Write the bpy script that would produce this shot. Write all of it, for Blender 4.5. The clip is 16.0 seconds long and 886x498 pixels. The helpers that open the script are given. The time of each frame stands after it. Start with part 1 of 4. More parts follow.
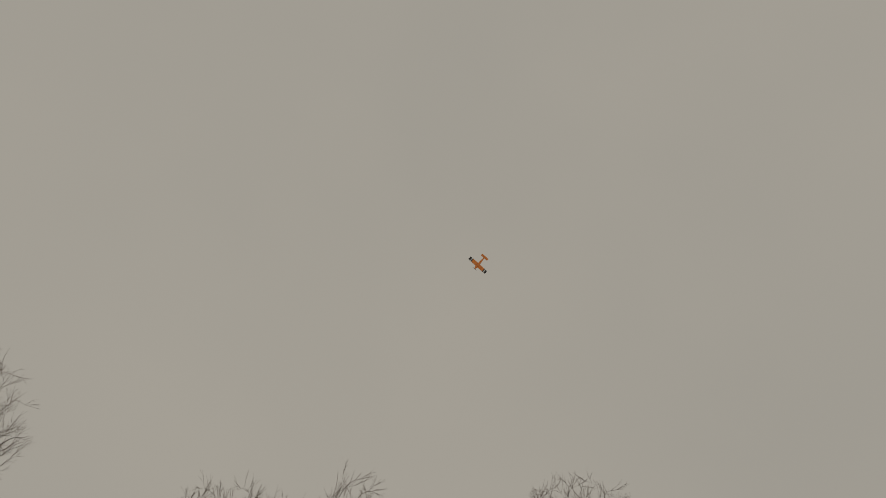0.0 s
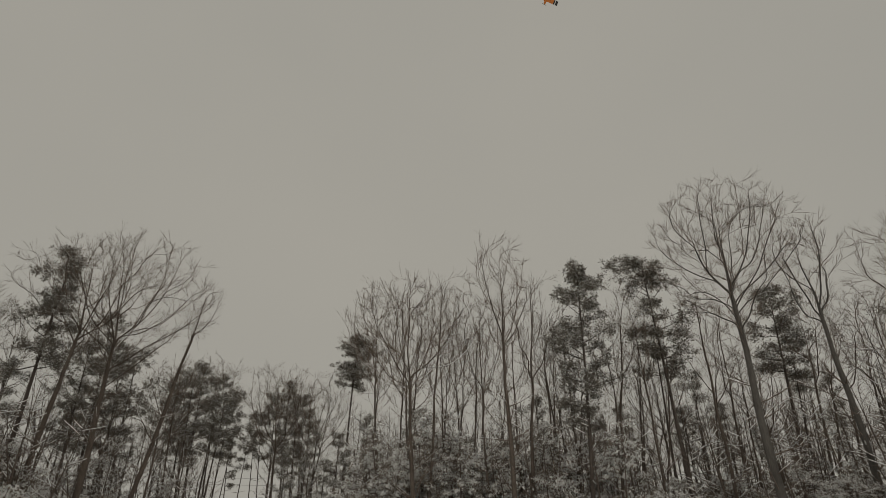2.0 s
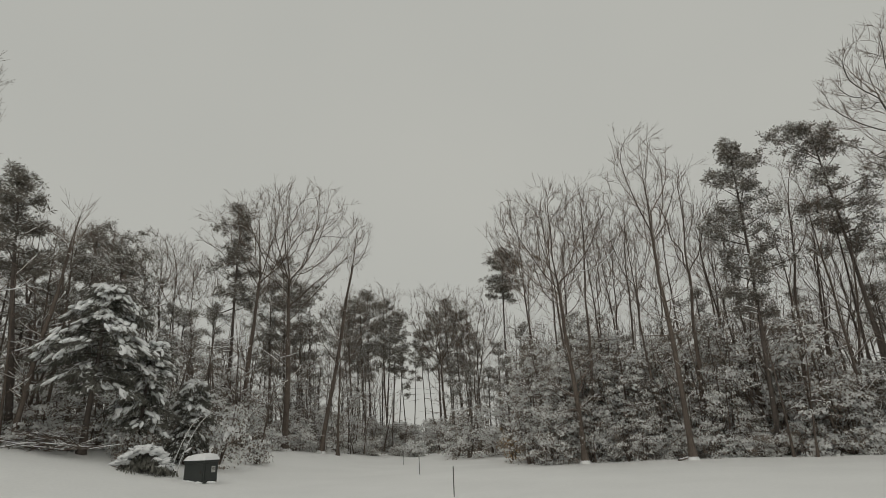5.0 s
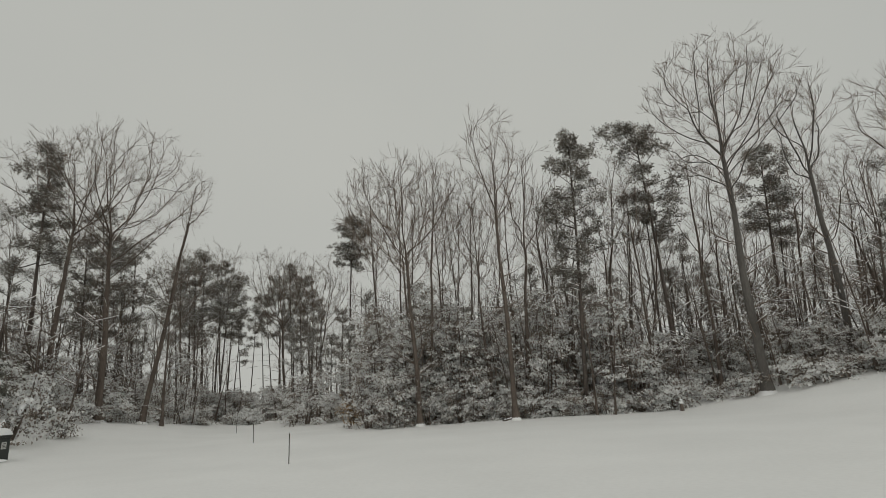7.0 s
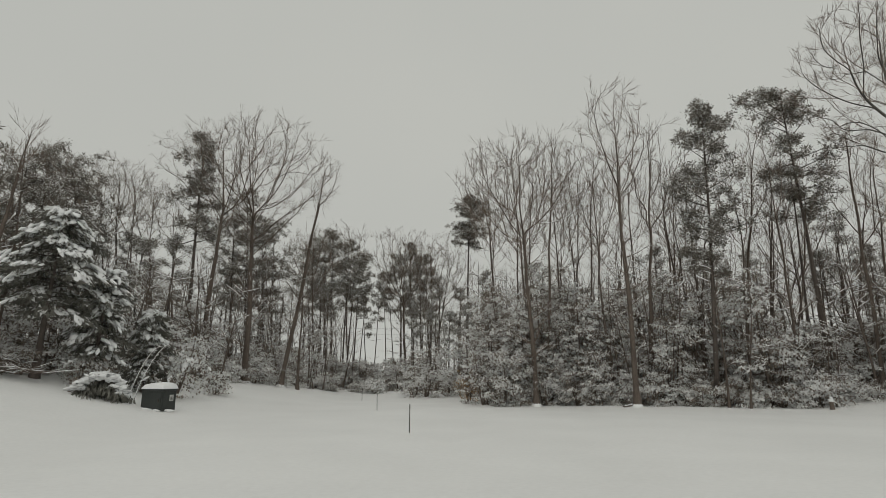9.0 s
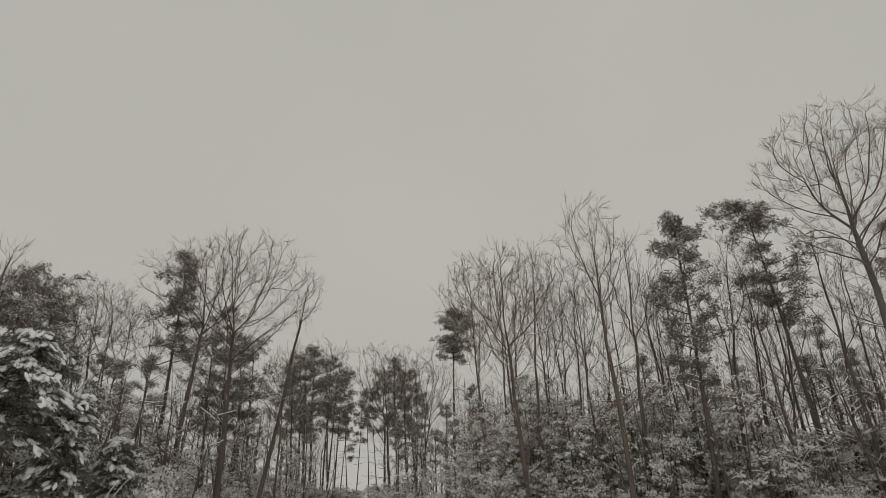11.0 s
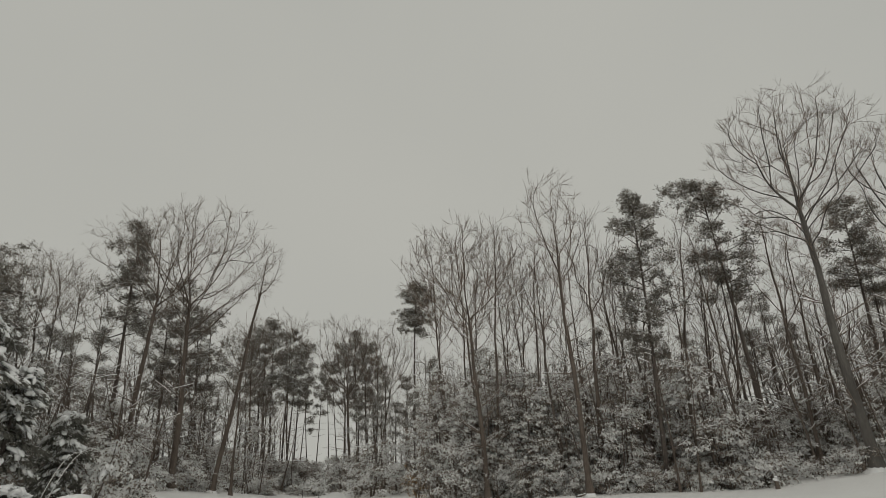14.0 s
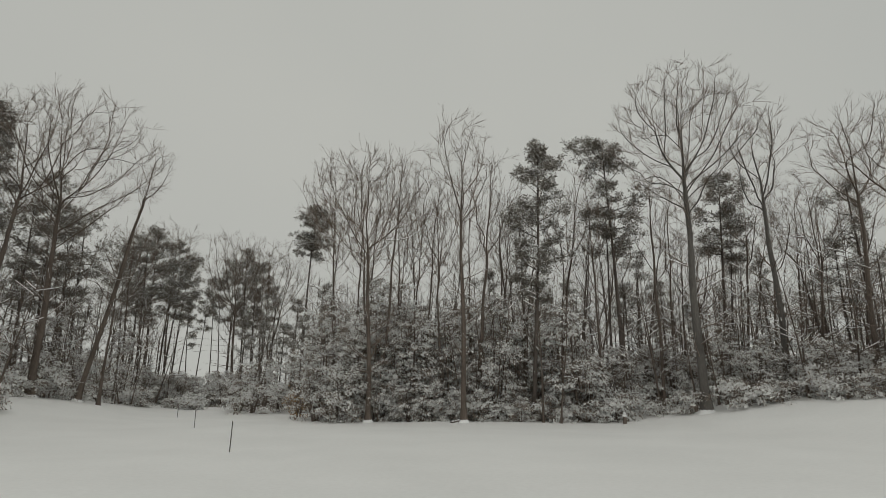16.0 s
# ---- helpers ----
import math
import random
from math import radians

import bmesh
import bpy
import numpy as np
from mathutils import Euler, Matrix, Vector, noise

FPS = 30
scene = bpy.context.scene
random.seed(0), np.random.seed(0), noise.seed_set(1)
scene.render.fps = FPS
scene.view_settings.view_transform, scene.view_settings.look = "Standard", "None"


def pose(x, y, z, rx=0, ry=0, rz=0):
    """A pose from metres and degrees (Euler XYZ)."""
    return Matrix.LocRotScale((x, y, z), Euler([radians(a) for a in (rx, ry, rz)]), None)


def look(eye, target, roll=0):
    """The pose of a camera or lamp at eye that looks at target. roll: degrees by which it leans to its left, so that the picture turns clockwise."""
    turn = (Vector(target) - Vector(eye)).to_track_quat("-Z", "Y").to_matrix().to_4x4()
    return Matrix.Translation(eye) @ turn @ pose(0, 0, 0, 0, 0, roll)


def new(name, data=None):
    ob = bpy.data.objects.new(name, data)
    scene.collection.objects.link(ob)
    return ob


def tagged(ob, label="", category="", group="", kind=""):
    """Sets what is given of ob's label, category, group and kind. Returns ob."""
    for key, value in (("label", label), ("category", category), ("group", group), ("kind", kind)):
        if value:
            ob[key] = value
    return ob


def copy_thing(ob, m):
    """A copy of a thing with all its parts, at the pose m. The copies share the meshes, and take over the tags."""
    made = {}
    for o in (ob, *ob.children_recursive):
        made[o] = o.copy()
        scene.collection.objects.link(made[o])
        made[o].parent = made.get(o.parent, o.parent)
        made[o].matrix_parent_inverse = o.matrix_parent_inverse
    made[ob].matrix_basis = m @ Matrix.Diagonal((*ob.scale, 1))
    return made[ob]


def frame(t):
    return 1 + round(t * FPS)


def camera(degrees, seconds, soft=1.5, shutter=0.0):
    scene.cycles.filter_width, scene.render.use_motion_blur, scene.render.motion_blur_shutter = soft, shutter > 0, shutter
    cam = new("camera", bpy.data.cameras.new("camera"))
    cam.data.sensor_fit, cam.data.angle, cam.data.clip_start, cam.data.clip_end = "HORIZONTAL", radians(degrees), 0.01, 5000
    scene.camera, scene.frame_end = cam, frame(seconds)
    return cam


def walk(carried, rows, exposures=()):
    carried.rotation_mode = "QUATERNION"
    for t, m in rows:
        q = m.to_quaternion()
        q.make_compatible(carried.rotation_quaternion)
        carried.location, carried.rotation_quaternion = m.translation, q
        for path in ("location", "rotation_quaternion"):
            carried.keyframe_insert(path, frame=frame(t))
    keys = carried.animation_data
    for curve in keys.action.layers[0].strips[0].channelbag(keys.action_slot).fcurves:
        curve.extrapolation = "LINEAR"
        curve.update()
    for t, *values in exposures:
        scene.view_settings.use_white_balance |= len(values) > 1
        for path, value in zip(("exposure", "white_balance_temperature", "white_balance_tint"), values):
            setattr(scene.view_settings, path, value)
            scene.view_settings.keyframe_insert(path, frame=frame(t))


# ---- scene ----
cam = camera(77.32, 16.0, soft=0.45)
EYE = 1.6


def turn(t, rx, ry, rz):
    return (t, pose(0, 0, EYE, rx, ry, rz))


walk(cam, [
    turn(0, 142.484, -7.792, -31.124),
    turn(0.1, 139.543, -6.381, -28.177),
    turn(0.2, 136.858, -6.255, -26.645),
    turn(0.5, 131.278, -4.219, -21.232),
    turn(1, 127.074, -2.818, -18.168),
    turn(1.5, 122.056, -1.420, -15.086),
    turn(2, 117.594, 0.304, -11.464),
    turn(2.5, 116.232, 1.472, -7.388),
    turn(3, 112.404, 1.675, -1.711),
    turn(3.5, 110.249, 1.753, 3.850),
    turn(3.7, 109.821, 1.580, 6.182),
    turn(5.8, 108.546, 4.821, -0.188),
    turn(6, 108.061, 5.221, -5.141),
    turn(6.5, 105.891, 4.763, -10.672),
    turn(7, 104.900, 3.409, -11.150),
    turn(7.5, 103.682, 2.287, -9.828),
    turn(8, 102.283, 1.644, -5.742),
    turn(8.5, 102.006, 0.830, -2.284),
    turn(9, 103.130, 0.105, 0.483),
    turn(9.5, 106.212, -0.146, 4.786),
    turn(9.7, 107.753, -0.456, 6.258),
    turn(11.8, 115.879, 2.465, -5.143),
    turn(12, 114.698, 2.149, -5.415),
    turn(12.5, 114.210, 2.483, -5.131),
    turn(13, 114.283, 3.186, -3.962),
    turn(13.5, 114.052, 3.095, -3.973),
    turn(14, 111.947, 2.627, -4.619),
    turn(14.5, 108.863, 2.691, -7.980),
    turn(15, 105.861, 2.050, -9.981),
    turn(15.5, 102.873, 1.308, -15.084),
    turn(16, 104.708, -0.340, -16.142),
], exposures=[
    (0.0, -0.46, 7200, 12), (1.5, -0.51, 7100, 11), (2.5, -0.40, 6900, 10), (3.5, -0.20, 6800, 9), (6.0, -0.02, 6500, 8), (9.5, 0.06, 6500, 8),
    (12.0, -0.12, 6900, 11), (13.5, -0.12, 6700, 9), (15.0, -0.03, 6550, 8), (16.0, -0.02, 6500, 8)])

# ---- overcast winter sky ----
world = bpy.data.worlds.new("overcast_sky")
scene.world = world
world.use_nodes = True
wn, wl = world.node_tree.nodes, world.node_tree.links
wn.clear()
sky = wn.new("ShaderNodeTexSky")
sky.sky_type, sky.sun_disc = "NISHITA", False
sky.sun_elevation, sky.sun_rotation = radians(52), radians(195)
sky.dust_density = 4
grey = wn.new("ShaderNodeMix")
grey.data_type = "RGBA"
grey.inputs["Factor"].default_value = 0.989
grey.inputs["B"].default_value = (4.66, 4.67, 4.40, 1)
wl.new(sky.outputs[0], grey.inputs["A"])
# faint unevenness of the cloud deck
where, deck, veil = wn.new("ShaderNodeTexCoord"), wn.new("ShaderNodeTexNoise"), wn.new("ShaderNodeMix")
deck.inputs["Scale"].default_value, deck.inputs["Detail"].default_value, deck.inputs["Roughness"].default_value = 1.7, 5.0, 0.45
wl.new(where.outputs["Generated"], deck.inputs["Vector"])
veil.data_type, veil.blend_type = "RGBA", "MULTIPLY"
veil.inputs["Factor"].default_value = 0.22
shade = wn.new("ShaderNodeValToRGB")
shade.color_ramp.elements[0].position, shade.color_ramp.elements[1].position = 0.25, 0.75
shade.color_ramp.elements[0].color, shade.color_ramp.elements[1].color = (0.80, 0.83, 0.86, 1), (1.20, 1.18, 1.16, 1)
wl.new(deck.outputs["Fac"], shade.inputs["Fac"])
wl.new(grey.outputs["Result"], veil.inputs["A"])
wl.new(shade.outputs["Color"], veil.inputs["B"])
back = wn.new("ShaderNodeBackground")
back.inputs["Strength"].default_value = 0.1
wl.new(veil.outputs["Result"], back.inputs["Color"])
wl.new(back.outputs[0], wn.new("ShaderNodeOutputWorld").inputs[0])
sun = new("sun", bpy.data.lights.new("sun", "SUN"))
sun.data.energy, sun.data.angle, sun.data.color = 0.42, radians(60), (1.0, 0.97, 0.92)
sun.matrix_world = look((-6, -22, 29), (0, 0, 0))


# ---- materials ----
def material(name, rough=0.8):
    m = bpy.data.materials.new(name)
    m.use_nodes = True
    p = m.node_tree.nodes["Principled BSDF"]
    p.inputs["Roughness"].default_value = rough
    return m, m.node_tree.nodes, m.node_tree.links, p


def mottled(name, dark, light, scale=3.0, rough=0.85, bump=0.3, fine=30.0, stretch=(1, 1, 1), spread=(0.3, 0.7), island=0.0, thin=0.0):
    """A surface that varies at two scales between two colours, with a fine relief."""
    m, n, l, p = material(name, rough)
    co, mp = n.new("ShaderNodeTexCoord"), n.new("ShaderNodeMapping")
    mp.inputs["Scale"].default_value = stretch
    l.new(co.outputs["Object"], mp.inputs["Vector"])
    a, b = n.new("ShaderNodeTexNoise"), n.new("ShaderNodeTexNoise")
    for tex, sc in ((a, scale), (b, fine)):
        tex.inputs["Scale"].default_value = sc
        tex.inputs["Detail"].default_value = 4
        l.new(mp.outputs[0], tex.inputs["Vector"])
    mix = n.new("ShaderNodeMath")
    mix.operation = "MULTIPLY_ADD"
    mix.inputs[1].default_value = 0.4
    l.new(b.outputs["Fac"], mix.inputs[0])
    half = n.new("ShaderNodeMath")
    half.operation = "MULTIPLY"
    half.inputs[1].default_value = 0.6
    l.new(a.outputs["Fac"], half.inputs[0])
    l.new(half.outputs[0], mix.inputs[2])
    value = mix.outputs[0]
    if island:
        geo, add = n.new("ShaderNodeNewGeometry"), n.new("ShaderNodeMath")
        add.operation = "MULTIPLY_ADD"
        add.inputs[1].default_value = island
        l.new(geo.outputs["Random Per Island"], add.inputs[0])
        l.new(value, add.inputs[2])
        value = add.outputs[0]
    ramp = n.new("ShaderNodeValToRGB")
    ramp.color_ramp.elements[0].position, ramp.color_ramp.elements[1].position = spread
    ramp.color_ramp.elements[0].color, ramp.color_ramp.elements[1].color = (*dark, 1), (*light, 1)
    l.new(value, ramp.inputs["Fac"])
    l.new(ramp.outputs["Color"], p.inputs["Base Color"])
    if thin:
        veil, both = n.new("ShaderNodeBsdfTranslucent"), n.new("ShaderNodeMixShader")
        both.inputs[0].default_value = thin
        l.new(ramp.outputs["Color"], veil.inputs["Color"])
        l.new(p.outputs[0], both.inputs[1])
        l.new(veil.outputs[0], both.inputs[2])
        l.new(both.outputs[0], n["Material Output"].inputs[0])
    if bump:
        bp = n.new("ShaderNodeBump")
        bp.inputs["Strength"].default_value = bump
        bp.inputs["Distance"].default_value = 0.02
        l.new(b.outputs["Fac"], bp.inputs["Height"])
        l.new(bp.outputs[0], p.inputs["Normal"])
    return m


SNOW_GROUND = mottled("snow_ground", (0.80, 0.80, 0.79), (0.90, 0.90, 0.89), 0.25, 0.65, 0.25, 9.0)
SNOW = mottled("snow_clumps", (0.82, 0.83, 0.84), (0.92, 0.92, 0.92), 2.0, 0.7, 0.4, 14.0)
BARK = mottled("bark_grey_brown", (0.070, 0.054, 0.044), (0.172, 0.139, 0.115), 2.0, 0.9, 0.8, 16.0, (1, 1, 0.25))
BARK_PALE = mottled("bark_pale_grey", (0.07, 0.064, 0.058), (0.16, 0.148, 0.134), 1.6, 0.9, 0.8, 14.0, (1, 1, 0.22))
BARK_PINE = mottled("bark_pine", (0.06, 0.050, 0.044), (0.14, 0.115, 0.098), 2.4, 0.9, 0.9, 12.0, (1, 1, 0.4))
TWIG = mottled("twig_bark", (0.102, 0.078, 0.063), (0.205, 0.160, 0.131), 0.6, 0.9, 0.0, 8.0, island=0.25)
# frosted needles, their colour lifted further to stand in for the pale haze
NEEDLE = mottled("frosted_hazed_pine_needles", (0.111, 0.099, 0.084), (0.246, 0.224, 0.193), 0.7, 0.8, 0.0, 9.0, island=0.35, thin=0.35)
SPRUCE = mottled("spruce_needles", (0.088, 0.085, 0.072), (0.185, 0.180, 0.155), 0.9, 0.8, 0.0, 9.0, island=0.3, thin=0.3)
# leaves likewise: frost, plus air haze put into the base colour
LEAF = mottled("frosted_hazed_evergreen_leaves", (0.136, 0.110, 0.091), (0.272, 0.228, 0.190), 0.8, 0.6, 0.0, 7.0, island=0.35, thin=0.35)
DUST = mottled("thin_snow_dusting", (0.82, 0.82, 0.82), (0.92, 0.92, 0.91), 2.0, 0.7, 0.0, 14.0, thin=0.4)
TAN = mottled("dry_beech_leaves", (0.22, 0.125, 0.05), (0.46, 0.29, 0.125), 2.0, 0.8, 0.0, 12.0, island=0.3)
BOX_PAINT = mottled("dark_green_grey_paint", (0.022, 0.026, 0.024), (0.042, 0.047, 0.043), 1.5, 0.55, 0.15, 25.0)
STICKER = mottled("faded_white_label", (0.45, 0.45, 0.43), (0.62, 0.62, 0.60), 8.0, 0.6, 0.0, 60.0)
STAKE = mottled("stake_dark", (0.03, 0.026, 0.022), (0.08, 0.065, 0.055), 6.0, 0.7, 0.2, 40.0)
CABLE = mottled("cable_black", (0.015, 0.015, 0.015), (0.03, 0.03, 0.03), 4.0, 0.6, 0.0, 30.0)
ORANGE = mottled("orange_film_covering", (0.62, 0.17, 0.025), (0.78, 0.25, 0.045), 3.0, 0.4, 0.0, 30.0)
BLACK = mottled("black_film_covering", (0.012, 0.012, 0.013), (0.03, 0.03, 0.03), 5.0, 0.4, 0.0, 30.0)
WHITE = mottled("white_film_covering", (0.7, 0.7, 0.68), (0.82, 0.82, 0.8), 5.0, 0.4, 0.0, 30.0)


# ---- mesh helpers ----
def mesh_from(name, verts, faces, mat, smooth=False):
    me = bpy.data.meshes.new(name)
    verts = np.asarray(verts, dtype=np.float32)
    quads = faces.shape[1]
    me.vertices.add(len(verts))
    me.vertices.foreach_set("co", verts.ravel())
    me.loops.add(faces.size)
    me.loops.foreach_set("vertex_index", faces.ravel().astype(np.int32))
    me.polygons.add(len(faces))
    me.polygons.foreach_set("loop_start", np.arange(0, faces.size, quads, dtype=np.int32))
    me.polygons.foreach_set("use_smooth", np.full(len(faces), smooth))
    me.update(calc_edges=True)
    me.materials.append(mat)
    return me


def child(name, me, parent, label="", kind=""):
    ob = new(name, me)
    ob.parent = parent
    return tagged(ob, label, kind=kind)


def part(name, bm, mat, parent, label=""):
    me = bpy.data.meshes.new(name)
    bm.to_mesh(me)
    bm.free()
    me.materials.append(mat)
    return child(name, me, parent, label)


def thing(name, label, category, group="", kind=""):
    return tagged(new(name), label, category, group, kind)


def tubes(lines):
    """Tapered tubes along polylines (points, radii, sides): verts and quads."""
    groups = {}
    for pts, rad, sides in lines:
        groups.setdefault((len(pts), sides), []).append((pts, rad))
    vs, fs, base = [], [], 0
    for (n, sides), items in groups.items():
        p = np.array([i[0] for i in items], float)
        r = np.array([i[1] for i in items], float)
        ax = p[:, -1] - p[:, 0]
        ax /= np.linalg.norm(ax, axis=1, keepdims=True) + 1e-9
        ref = np.where(np.abs(ax[:, 2:3]) > 0.8, [[1.0, 0, 0]], [[0, 0, 1.0]])
        u = np.cross(ax, ref)
        u /= np.linalg.norm(u, axis=1, keepdims=True) + 1e-9
        w = np.cross(ax, u)
        ang = np.arange(sides) * 2 * np.pi / sides
        ring = u[:, None] * np.cos(ang)[None, :, None] + w[:, None] * np.sin(ang)[None, :, None]
        v = p[:, :, None] + r[:, :, None, None] * ring[:, None]
        vs.append(v.reshape(-1, 3))
        k, i, j = np.meshgrid(np.arange(len(items)), np.arange(n - 1), np.arange(sides), indexing="ij")
        a = base + (k * n + i) * sides
        q = np.stack([a + j, a + (j + 1) % sides, a + sides + (j + 1) % sides, a + sides + j], -1)
        fs.append(q.reshape(-1, 4))
        base += len(items) * n * sides
    return np.concatenate(vs), np.concatenate(fs)


def blades(centres, ways, lengths, widths, rng, flat=0.0):
    """Small leaves: each starts at a centre and points along its way."""
    c, d = np.asarray(centres, float), np.asarray(ways, float)
    d = d / (np.linalg.norm(d, axis=1, keepdims=True) + 1e-9)
    side = rng.normal(size=d.shape)
    side[:, 2] *= 1 - flat
    side = side - d * (side * d).sum(1, keepdims=True)
    side /= np.linalg.norm(side, axis=1, keepdims=True) + 1e-9
    L, W = np.asarray(lengths)[:, None], np.asarray(widths)[:, None]
    v = np.stack([c + side * W * 0.25, c + d * L * 0.55 - side * W * 0.75, c + d * L + side * W * 0.4], 1)
    return v.reshape(-1, 3), np.arange(len(c) * 3).reshape(-1, 3)


def lumps(centres, axes, lengths, radii, rng):
    """Low snow pillows: stretched, uneven blobs lying along their axes."""
    rings, sides = 5, 7
    c = np.asarray(centres, float)
    ax = np.asarray(axes, float)
    ax = ax / (np.linalg.norm(ax, axis=1, keepdims=True) + 1e-9)
    u = np.cross(ax, [0, 0, 1.0])
    u /= np.linalg.norm(u, axis=1, keepdims=True) + 1e-9
    w = np.cross(u, ax)
    s = np.linspace(-1, 1, rings)
    prof = np.sqrt(np.clip(1 - (s * 0.97) ** 2, 0, 1))
    ang = np.arange(sides) * 2 * np.pi / sides
    n = len(c)
    wob = 1 + 0.28 * rng.normal(size=(n, rings, sides)).clip(-1.5, 1.5)
    rr = prof[None, :, None] * wob * np.asarray(radii)[:, None, None]
    v = (c[:, None, None] + ax[:, None, None] * (s[None, :, None, None] * np.asarray(lengths)[:, None, None, None] * 0.5)
         + u[:, None, None] * (rr * np.cos(ang))[..., None] + w[:, None, None] * (rr * np.sin(ang) * 0.55)[..., None])
    k, i, j = np.meshgrid(np.arange(n), np.arange(rings - 1), np.arange(sides), indexing="ij")
    a = (k * rings + i) * sides
    q = np.stack([a + j, a + (j + 1) % sides, a + sides + (j + 1) % sides, a + sides + j], -1)
    return v.reshape(-1, 3), q.reshape(-1, 4)


def smooth(a, b, v):
    t = np.clip((v - a) / (b - a), 0, 1)
    return t * t * (3 - 2 * t)


def ground(x, y):
    """Height of the snow: a lawn that lifts gently to either side."""
    x, y = np.asarray(x, float), np.asarray(y, float)
    right = 1.6 * smooth(18, 30, x) + 0.05 * np.clip(x - 30, 0, 40)
    deep = smooth(26, 38, y)
    left = (1.5 * smooth(6, 18, -x) * deep + 2.2 * smooth(9, 21.5, -x) * (1 - deep)) * smooth(4, 20, y)
    far = 0.35 * smooth(38, 60, y) * (1 - smooth(4, 16, np.abs(x)))
    drift = 0.035 * np.sin(x * 0.37 + 0.6 * np.sin(y * 0.21)) * np.sin(y * 0.29 + 1.3) + 0.018 * np.sin(x * 1.1 + y * 0.7) * np.sin(y * 0.9 - x * 0.3)
    lane = x - (-1.5 + 0.16 * (y - 12))
    ruts = -0.11 * (np.exp(-((lane - 0.8) / 0.35) ** 2) + np.exp(-((lane + 0.8) / 0.35) ** 2)) * (1 - smooth(24, 40, y))
    return right + left + far + drift + ruts


# ---- ground ----
def axis_steps(inner, step, far):
    core = np.arange(-inner, inner + step / 2, step)
    tail, at = [], inner
    while at < far:
        at *= 1.25
        tail.append(at)
    return np.concatenate([-np.array(tail[::-1]), core, tail])


gx, gy = axis_steps(45, 0.75, 2500), axis_steps(66, 0.75, 2500)
mx, my = np.meshgrid(gx, gy)
gv = np.stack([mx, my, ground(mx, my)], -1).reshape(-1, 3)
ci, cj = np.meshgrid(np.arange(len(gy) - 1), np.arange(len(gx) - 1), indexing="ij")
q0 = ci * len(gx) + cj
gf = np.stack([q0, q0 + 1, q0 + len(gx) + 1, q0 + len(gx)], -1).reshape(-1, 4)
tagged(new("ground", mesh_from("ground", gv, gf, SNOW_GROUND, True)), "smooth untracked snow over a lawn rising at both sides", "ground", kind="structure")


# ---- trees ----
def sprout(rng, out, snow, p, d, length, r, level, top, lift, gap):
    """One branch and, along it, its smaller branches."""
    n = 6 if level <= 1 else (4 if level == 2 else (3 if level == 3 else 2))
    pts, rad, q, way = [p.copy()], [r], p.copy(), d.copy()
    end = r * (0.22 if level < top else 0.4)
    for i in range(n):
        way = way + rng.normal(size=3) * (0.06 if level < 2 else 0.085)
        way[2] += lift * 0.07
        way /= np.linalg.norm(way)
        q = q + way * (length / n)
        pts.append(q.copy())
        rad.append(r + (end - r) * (i + 1) / n)
    out.append((pts, rad, 7 if level <= 1 else (4 if level == 2 else 3), level))
    if snow is not None and level <= 3:
        snow.append((pts, rad))
    if level >= top:
        return
    count = max(2, int(round(length / gap[level])))
    for k in range(count):
        f = min(0.25 + 0.75 * (k + rng.random() * 0.8) / count, 0.99)
        i = min(int(f * n), n - 1)
        g = f * n - i
        at = pts[i] * (1 - g) + pts[i + 1] * g
        along = pts[i + 1] - pts[i]
        along /= np.linalg.norm(along)
        side = rng.normal(size=3)
        side -= along * (side @ along)
        side /= np.linalg.norm(side) + 1e-9
        a = radians(rng.uniform(17, 40))
        way2 = along * np.cos(a) + side * np.sin(a)
        way2[2] += 0.05 * lift
        rr = (rad[i] * (1 - g) + rad[i + 1] * g) * rng.uniform(0.45, 0.7)
        l2 = length * rng.uniform(0.34, 0.62) * (1.15 - 0.6 * f)
        sprout(rng, out, snow, at, way2 / np.linalg.norm(way2), max(l2, 0.4), max(rr, 0.0115), level + 1, top, lift, gap)


def snow_lines(lines, rng, share, thick):
    """Snow lying along the upper side of branches that are not too steep."""
    picked = []
    for pts, rad in lines:
        d = pts[-1] - pts[0]
        if abs(d[2]) / (np.linalg.norm(d) + 1e-9) > 0.86 or rng.random() > share:
            continue
        a = rng.integers(0, max(1, len(pts) - 2))
        lifted = [pts[i] + np.array([0, 0, rad[i] * 0.8 + thick * 0.3]) for i in range(a, len(pts))]
        if len(lifted) > 1:
            picked.append((lifted, [min(max(rad[i] * 0.8, thick * 0.45), 0.05) for i in range(a, len(pts))], 4))
    return picked


def trunk_line(rng, h, lean, r, wob=0.012, n=10, bend=0.0, tip=0.55):
    pts, rad = [], []
    ph = rng.uniform(0, 6.28, 2)
    for i in range(n + 1):
        f = i / n
        c = f + bend * f * (1 - f)
        pts.append(np.array([lean[0] * c + wob * h * np.sin(ph[0] + f * 5) * f, lean[1] * c + wob * h * np.sin(ph[1] + f * 4) * f, f * h]))
        rad.append(r * (1 + 0.7 * math.exp(-f * h / 0.35)) * (1 - (1 - tip) * f))
    return pts, rad


